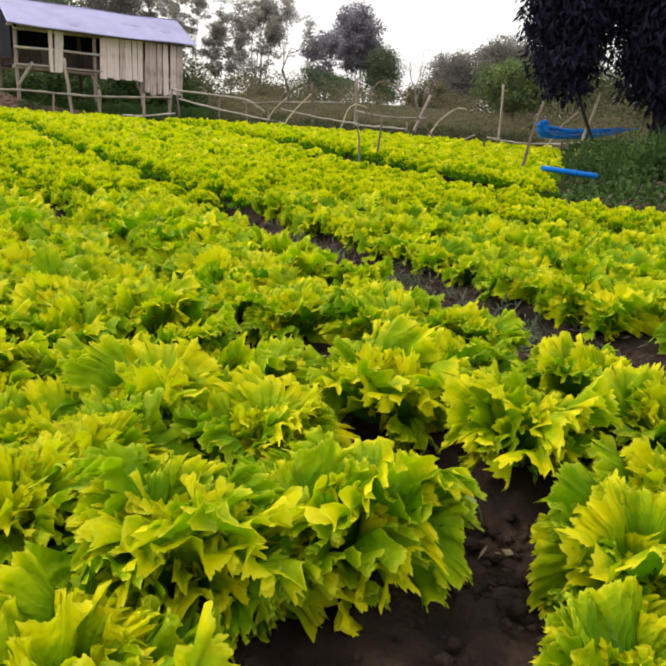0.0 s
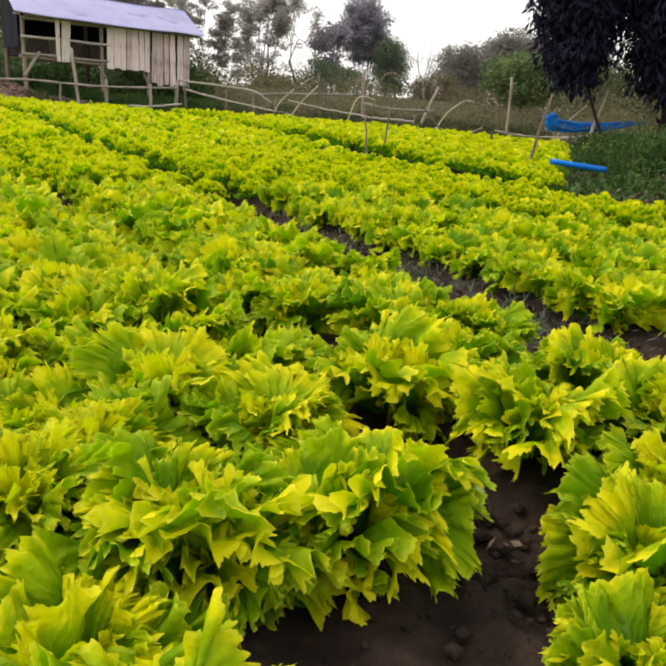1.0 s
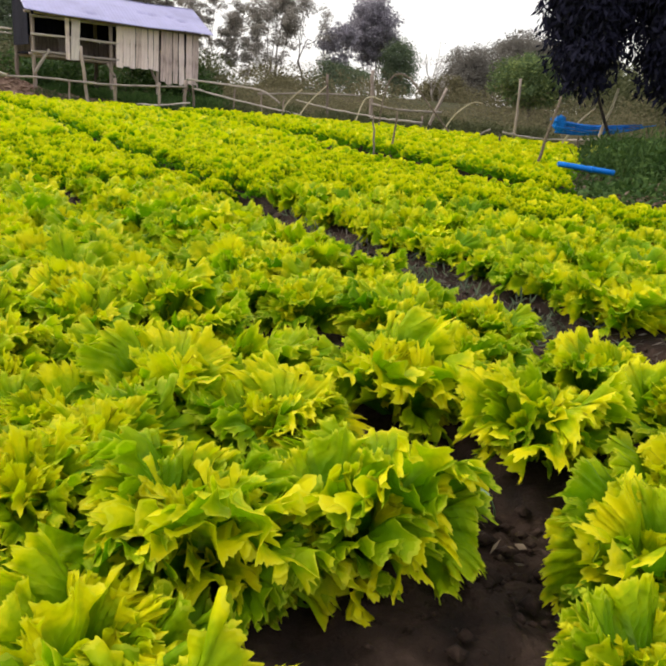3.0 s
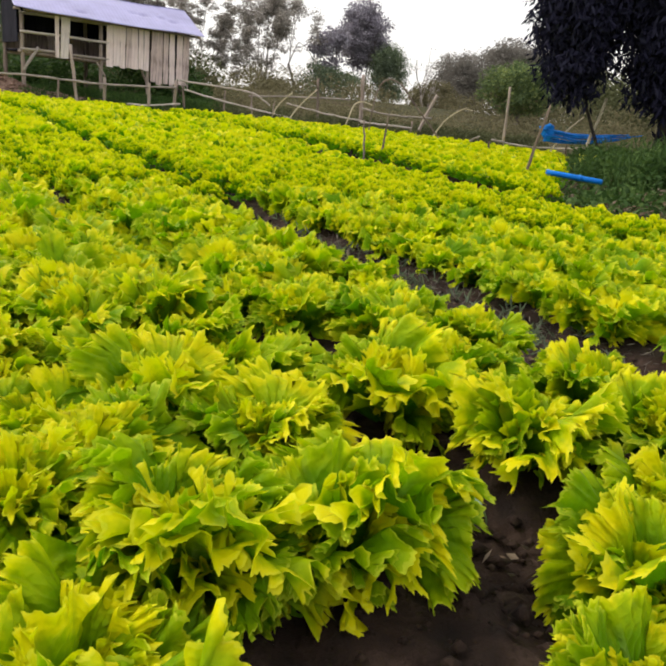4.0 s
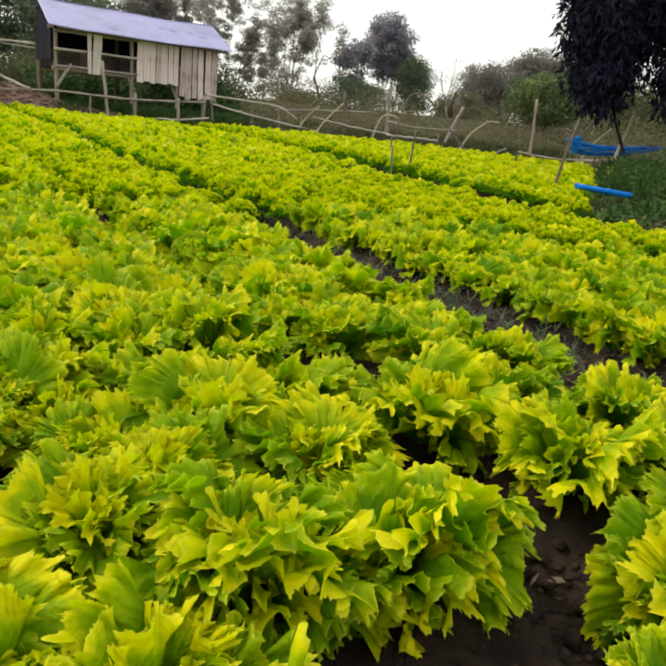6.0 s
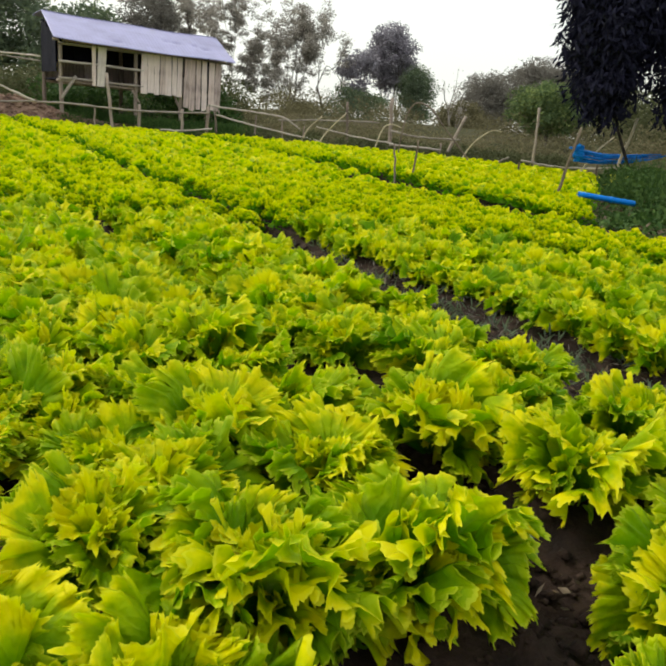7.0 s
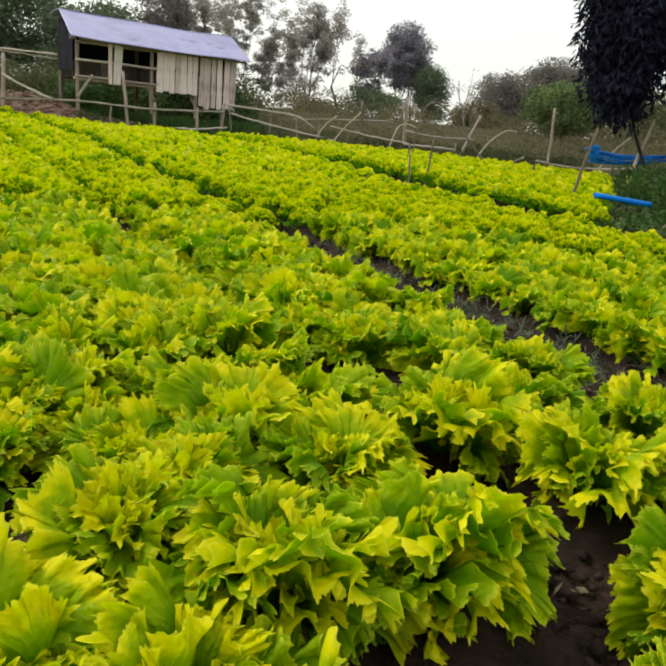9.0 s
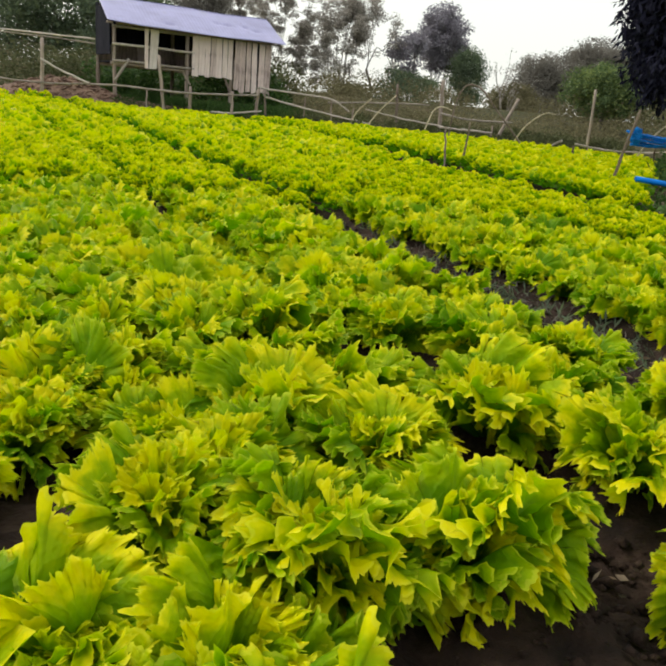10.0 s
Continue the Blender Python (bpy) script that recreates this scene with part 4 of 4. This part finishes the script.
def build_trees():
    thin = "tall thin hazy grey-green tree with an open lacy crown"
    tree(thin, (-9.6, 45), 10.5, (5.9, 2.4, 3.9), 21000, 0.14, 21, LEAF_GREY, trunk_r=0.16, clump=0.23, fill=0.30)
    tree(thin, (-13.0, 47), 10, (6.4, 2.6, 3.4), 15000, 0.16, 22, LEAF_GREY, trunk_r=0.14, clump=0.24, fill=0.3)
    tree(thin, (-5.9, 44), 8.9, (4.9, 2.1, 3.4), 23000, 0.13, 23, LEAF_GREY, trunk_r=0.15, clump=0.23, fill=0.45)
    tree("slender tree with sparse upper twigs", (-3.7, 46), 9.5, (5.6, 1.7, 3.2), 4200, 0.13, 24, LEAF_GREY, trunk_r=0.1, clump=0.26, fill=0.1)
    tree("dense dark rounded tree, purplish with haze", (0.25, 50), 8.2, (5.7, 1.75, 2.3), 26000, 0.16, 25, LEAF_DARK, trunk_r=0.22, clump=0.28, fill=0.75)
    tree("dark green bushy tree", (2.1, 48), 5.7, (3.6, 1.15, 2.0), 13000, 0.14, 26, LEAF_GREEN, trunk_r=0.14, clump=0.4, fill=0.6)
    tree("small drooping dark tree", (-1.9, 47), 6.0, (4.6, 1.2, 1.5), 2400, 0.24, 27, LEAF_DARK, trunk_r=0.09, clump=0.35, droop=0.9, fill=0.5)
    tree("bushy olive-green tree beside the fence", (-1.6, 44), 3.6, (2.2, 2.0, 1.2), 10000, 0.15, 28, LEAF_GREEN, trunk_r=0.1, clump=0.4, fill=0.6)
    tree("bushy grey-brown tree beside the fence", (-4.6, 43), 2.6, (1.75, 1.6, 0.6), 6000, 0.15, 38, LEAF_BROWN, trunk_r=0.1, clump=0.4, fill=0.6)
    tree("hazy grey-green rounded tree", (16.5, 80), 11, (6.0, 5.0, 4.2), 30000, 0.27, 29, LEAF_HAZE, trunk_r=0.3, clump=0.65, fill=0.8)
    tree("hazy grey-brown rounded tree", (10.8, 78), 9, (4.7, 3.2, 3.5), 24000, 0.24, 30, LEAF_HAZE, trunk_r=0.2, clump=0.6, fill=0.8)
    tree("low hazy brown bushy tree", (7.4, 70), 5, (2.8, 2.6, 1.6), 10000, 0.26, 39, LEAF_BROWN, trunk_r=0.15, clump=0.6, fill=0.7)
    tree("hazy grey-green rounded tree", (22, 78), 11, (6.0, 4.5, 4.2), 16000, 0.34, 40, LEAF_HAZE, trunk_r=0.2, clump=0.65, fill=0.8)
    tree("bright green rounded tree", (6.65, 30), 4.1, (2.5, 1.6, 1.0), 20000, 0.12, 31, LEAF_FRESH, trunk_r=0.1, clump=0.30, fill=0.8)
    tree("bare pale tree with twisted limbs", (4.4, 46), 5.6, (3.6, 1.0, 1.8), 160, 0.15, 32, LEAF_GREY, PALEBARK, 0.2, clump=0.25, fill=0.0, depth=3)
    tree("large dark green tree behind the hut", (-22, 40), 9, (4.8, 4.8, 3.6), 18000, 0.27, 33, LEAF_GREEN, trunk_r=0.25, clump=0.7, fill=0.7)
    tree("dark green tree behind the hut", (-15.8, 38), 6.5, (3.6, 2.6, 2.5), 13000, 0.24, 34, LEAF_GREEN, trunk_r=0.2, clump=0.6, fill=0.7)
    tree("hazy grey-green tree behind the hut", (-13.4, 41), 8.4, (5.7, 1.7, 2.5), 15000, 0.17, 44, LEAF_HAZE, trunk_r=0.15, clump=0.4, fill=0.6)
    # great shady trees at the side of the field, their shade in the colour
    shade = "large shaded tree with drooping leafy branches, coloured near-black"
    tree(shade, (5.4, 14.9), 6.0, (3.9, 0.72, 2.4), 34000, 0.20, 35, LEAF_SHADE, SHADEBARK, trunk_r=0.045, clump=0.32, droop=1.3, narrow=0.26, lean=(-0.40, 0), fill=0.85, upright=True)
    tree(shade, (6.2, 14.6), 6.6, (4.1, 1.25, 2.85), 42000, 0.22, 49, LEAF_SHADE, SHADEBARK, trunk_r=0.14, clump=0.34, droop=1.3, narrow=0.26, fill=0.85, upright=True)
    tree(shade, (9.2, 14.8), 7.5, (4.5, 2.4, 3.0), 30000, 0.30, 36, LEAF_SHADE, SHADEBARK, trunk_r=0.3, clump=0.42, droop=1.3, narrow=0.26, fill=0.8)


build_trees()


def stuff(name, label, category, spots, leaf, seed, material, droop=0.0, narrow=0.4):
    """spots: x, y, half width, height and count of leaf clusters; one sheet of scrub."""
    nrg = np.random.default_rng(seed)
    pts = []
    for x, y, hw, hh, count in spots:
        p = nrg.normal(size=(count, 3)) * (hw * 0.5, hw * 0.5, 0)
        p[:, 0] += x
        p[:, 1] += y
        r = np.clip(1 - (np.hypot(p[:, 0] - x, p[:, 1] - y) / (hw * 1.5)) ** 2, 0.1, 1)
        p[:, 2] = land(p[:, 0], p[:, 1]) + nrg.uniform(0.0, 1, count) ** 0.7 * hh * r
        pts.append(p)
    pts = np.concatenate(pts)
    v, f = leaf_cloud(pts, nrg.uniform(0.6, 1.4, len(pts)), leaf, nrg, droop, narrow)
    return tagged(new(name, mesh_from(name, v, f, material, smooth=False)), label, category, kind="stuff")


def build_scrub():
    rng = random.Random(12)
    far = [(rng.uniform(-30, 26), rng.uniform(24, 42), rng.uniform(0.8, 1.8), rng.uniform(0.6, 1.6), 260) for _ in range(210)]
    stuff("scrub", "brownish green scrub behind the fence", "scrub", far, 0.12, 41, LEAF_BROWN)
    mid = [(rng.uniform(-12, 8), rng.uniform(20.5, 27), rng.uniform(0.5, 1.1), rng.uniform(0.25, 0.7), 260) for _ in range(90)]
    stuff("undergrowth", "dull green undergrowth behind the fence", "undergrowth", mid, 0.085, 42, LEAF_BROWN)
    side = [(rng.uniform(11, 30), rng.uniform(30, 48), rng.uniform(1.2, 2.2), rng.uniform(1.6, 3.4), 900) for _ in range(60)]
    stuff("thicket", "brown-green thicket beyond the weeds", "thicket", side, 0.19, 47, LEAF_OLIVE)
    dark = [(rng.uniform(-15, -5.5), rng.uniform(23.5, 29), rng.uniform(0.8, 1.4), rng.uniform(1.1, 1.9), 420) for _ in range(46)]
    stuff("bushes", "dark green bushes behind the hut", "bushes", dark, 0.15, 46, LEAF_OLIVE)
    # weeds added to darken the shaded ground under the hut
    under = [(rng.uniform(-10.5, -4.6), rng.uniform(20.6, 23.0), rng.uniform(0.5, 0.9), rng.uniform(0.6, 1.3), 420) for _ in range(34)]
    stuff("shade_weeds", "dark green weeds added for the shade under the hut", "weeds", under, 0.12, 51, LEAF_WEED, narrow=0.5)
    bank = []
    for _ in range(150):
        y = rng.uniform(7.4, 15)
        x = right_end(y) + 0.35 + abs(rng.gauss(0, 1.6))
        low = y < 9.8 and x < 3.7
        bank.append((x, y, rng.uniform(0.25, 0.5), rng.uniform(0.05, 0.14) if low else rng.uniform(0.10, 0.55), 190))
    stuff("weeds", "dark green weeds and creepers on a low bank", "weeds", bank, 0.085, 43, LEAF_WEED, narrow=0.5)
    blades = [(x + rng.uniform(-0.2, 0.2), y, hw, hh * 1.2, 70) for x, y, hw, hh, _ in bank if y > 9.5 or x > 4.0]
    stuff("bank_grass", "dark green grass blades on a low bank", "grass", blades, 0.16, 52, LEAF_WEED, droop=-1.6, narrow=0.09)
    # simple leaf clusters that stand for the lettuce tops of a further bed
    bed_tops = [(4.05, 12.6, 0.16, 0.34, 60), (4.3, 12.6, 0.14, 0.36, 50), (5.0, 12.4, 0.14, 0.36, 60)]
    stuff("further_bed_tops", "pale yellow-green lettuce tops of a further bed behind the bank", "weeds", bed_tops, 0.07, 53, LEAF_YELLOW, narrow=0.7)
    dry = [(right_end(y) + abs(rng.gauss(0.6, 0.8)), y, 0.3, 0.12, 40) for y in (rng.uniform(7.0, 10.5) for _ in range(34))]
    stuff("dry_weeds", "brown withered leaves among the weeds", "dry weeds", dry, 0.055, 44, LEAF_DRY)
    grass = [(rng.uniform(-8, -3.5), rng.uniform(17.9, 20.5), 0.35, 0.2, 160) for _ in range(70)]
    verge = [(rng.uniform(-3.6, 5.0), rng.uniform(18.0, 20.2), 0.35, rng.uniform(0.12, 0.32), 130) for _ in range(120)]
    stuff("verge_weeds", "low olive weeds along the thin fence", "weeds", verge, 0.10, 48, LEAF_OLIVE, droop=-0.4, narrow=0.3)
    stuff("grass", "short green grass round the hut stilts", "grass", grass, 0.14, 45, LEAF_WEED, droop=-1.2, narrow=0.1)


build_scrub()


# ---------------------------------------------------------------- bits on the soil
def build_soil_bits():
    rng = np.random.default_rng(61)
    # clods: squashed eight-sided lumps
    base = np.array([(1, 0, 0), (-1, 0, 0), (0, 1, 0), (0, -1, 0), (0, 0, 1), (0, 0, -1)], float)
    tri = np.array([(0, 2, 4), (2, 1, 4), (1, 3, 4), (3, 0, 4), (2, 0, 5), (1, 2, 5), (3, 1, 5), (0, 3, 5)])
    vs, fs, n = [], [], 0
    for d0, d1, s0, s1, count in ((0.75, 1.05, 0.2, 3.4, 500), (1.6, 2.3, 0.6, 8.0, 1500), (5.1, 6.0, 2.0, 12.0, 500), (0.45, 0.9, 0.3, 1.1, 160)):
        for _ in range(count):
            p = ROW_N * rng.uniform(d0, d1) + ROW_T * rng.uniform(s0, s1)
            size = 0.005 + 0.024 * rng.random() ** 3
            v = base * rng.uniform(0.6, 1.3, (6, 1)) * (1, 1, 0.7) * size
            vs.append(v + (p.x, p.y, height(p.x, p.y) + size * 0.3 + 0.01))
            fs.append(tri + n)
            n += 6
    tagged(new("soil_clods", mesh_from("soil_clods", np.concatenate(vs), np.concatenate(fs), SOIL)), "small dark clods of soil between the beds", "soil clods", kind="stuff")
    # lumps and crumbs over the dug heap
    vs, fs, n = [], [], 0
    for _ in range(900):
        x, y = rng.normal(-9.8, 1.25), rng.normal(18.2, 0.45)
        size = 0.02 + 0.06 * rng.random() ** 3
        vs.append(base * rng.uniform(0.5, 1.4, (6, 1)) * (1, 1, 0.7) * size + (x, y, height(x, y) + size * 0.15))
        fs.append(tri + n)
        n += 6
    tagged(new("heap_clods", mesh_from("heap_clods", np.concatenate(vs), np.concatenate(fs), DRYEARTH, smooth=False)), "brown lumps of dug earth on a low heap", "earth clods", kind="stuff")
    # pale dead stalks
    pts = []
    for d0, d1, s0, s1, count in ((1.9, 2.34, 2.6, 4.0, 620), (1.95, 2.35, 1.2, 2.6, 380), (5.2, 6.0, 6.0, 9.0, 200), (1.7, 2.2, 4.0, 7.5, 90)):
        for _ in range(count):
            p = ROW_N * rng.uniform(d0, d1) + ROW_T * rng.uniform(s0, s1)
            pts.append((p.x, p.y, height(p.x, p.y) + rng.uniform(0.015, 0.05)))
    pts = np.array(pts)
    v, f = leaf_cloud(pts, rng.uniform(0.3, 1.4, len(pts)), 0.046, rng, -0.10, 0.13)
    tagged(new("dead_stalks", mesh_from("dead_stalks", v, f, DEADSTALK, smooth=False)), "pale grey dead stalks lying in the furrow", "dead stalks", kind="stuff")
    # small weeds that sprout in the furrow
    pts = []
    for _ in range(80):
        p = ROW_N * rng.uniform(1.95, 2.32) + ROW_T * rng.uniform(1.3, 4.2)
        for _ in range(9):
            pts.append((p.x + rng.normal(0, 0.02), p.y + rng.normal(0, 0.02), height(p.x, p.y) + rng.uniform(0.0, 0.03)))
    pts = np.array(pts)
    v, f = leaf_cloud(pts, rng.uniform(0.5, 1.4, len(pts)), 0.060, rng, -0.9, 0.16)
    tagged(new("furrow_weeds", mesh_from("furrow_weeds", v, f, LEAF_GREEN, smooth=False)), "small dull green weed sprouts in the furrow", "weeds", kind="stuff")
    # withered bits and straw in the paths
    pts = []
    for d0, d1, s0, s1, count in ((1.66, 2.2, 1.6, 4.6, 420), (5.2, 5.9, 5.0, 8.5, 260), (0.8, 1.0, 0.7, 1.6, 40), (1.7, 2.2, 0.8, 1.7, 110)):
        for _ in range(count):
            p = ROW_N * rng.uniform(d0, d1) + ROW_T * rng.uniform(s0, s1)
            pts.append((p.x, p.y, height(p.x, p.y) + rng.uniform(0.012, 0.035)))
    pts = np.array(pts)
    v, f = leaf_cloud(pts, rng.uniform(0.4, 1.5, len(pts)), 0.040, rng, 0.0, 0.30)
    tagged(new("leaf_litter", mesh_from("leaf_litter", v, f, LEAF_DRY, smooth=False)), "withered leaf bits and straw on the soil", "leaf litter", kind="stuff")


build_soil_bits()


def seedling(x, y, size, turn, label):
    """A broad pale leaf on a short stalk."""
    top = empty("seedling", pose(x, y, height(x, y) + 0.02, 0, 0, turn))
    tagged(top, label, "seedling", "broad-leaved seedlings on the soil")
    part("stalk", tube_mesh("stalk", [(-0.01, 0, -0.05), (0, 0, 0), (0.01, 0, 0.02), (0.025, 0, 0.035)], [0.002, 0.002, 0.002, 0.0015], PALELEAF, 6), top)
    verts, faces, n = [], [], 14
    for ring in range(1, 5):
        for k in range(n):
            a = 2 * math.pi * k / n
            r = ring / 4 * (1 - 0.25 * max(0, -math.cos(a)) + 0.04 * math.sin(5 * a))
            verts.append((0.025 + size * (0.9 * r * math.cos(a) + 0.6), size * r * 0.85 * math.sin(a), 0.035 + 0.25 * size * r * r - 0.1 * size * math.cos(a) * r))
    verts.append((0.025 + size * 0.6, 0, 0.035))
    for ring in range(3):
        for k in range(n):
            a, b = ring * n + k, ring * n + (k + 1) % n
            faces.append((a, a + n, b + n, b))
    me = bpy.data.meshes.new("blade")
    me.from_pydata(verts, [], faces + [(len(verts) - 1, k, (k + 1) % n) for k in range(n)])
    for p in me.polygons:
        p.use_smooth = True
    me.materials.append(PALELEAF)
    part("blade", me, top)


PALELEAF = foliage_material("pale_grey_green_leaf", (0.16, 0.26, 0.12), (0.22, 0.33, 0.16), (0.30, 0.40, 0.22), 0.25, 8.0)
seedling(0.335, 1.275, 0.034, 200, "small pale grey-green leaf lying on dark soil")
seedling(0.52, 1.86, 0.045, 120, "broad grey-green weed leaf beside the lettuces")
seedling(-0.44, 2.44, 0.045, 60, "broad grey-green weed leaf in a gap")
seedling(-2.30, 7.30, 0.16, 250, "large pale green weed leaf above the lettuces")
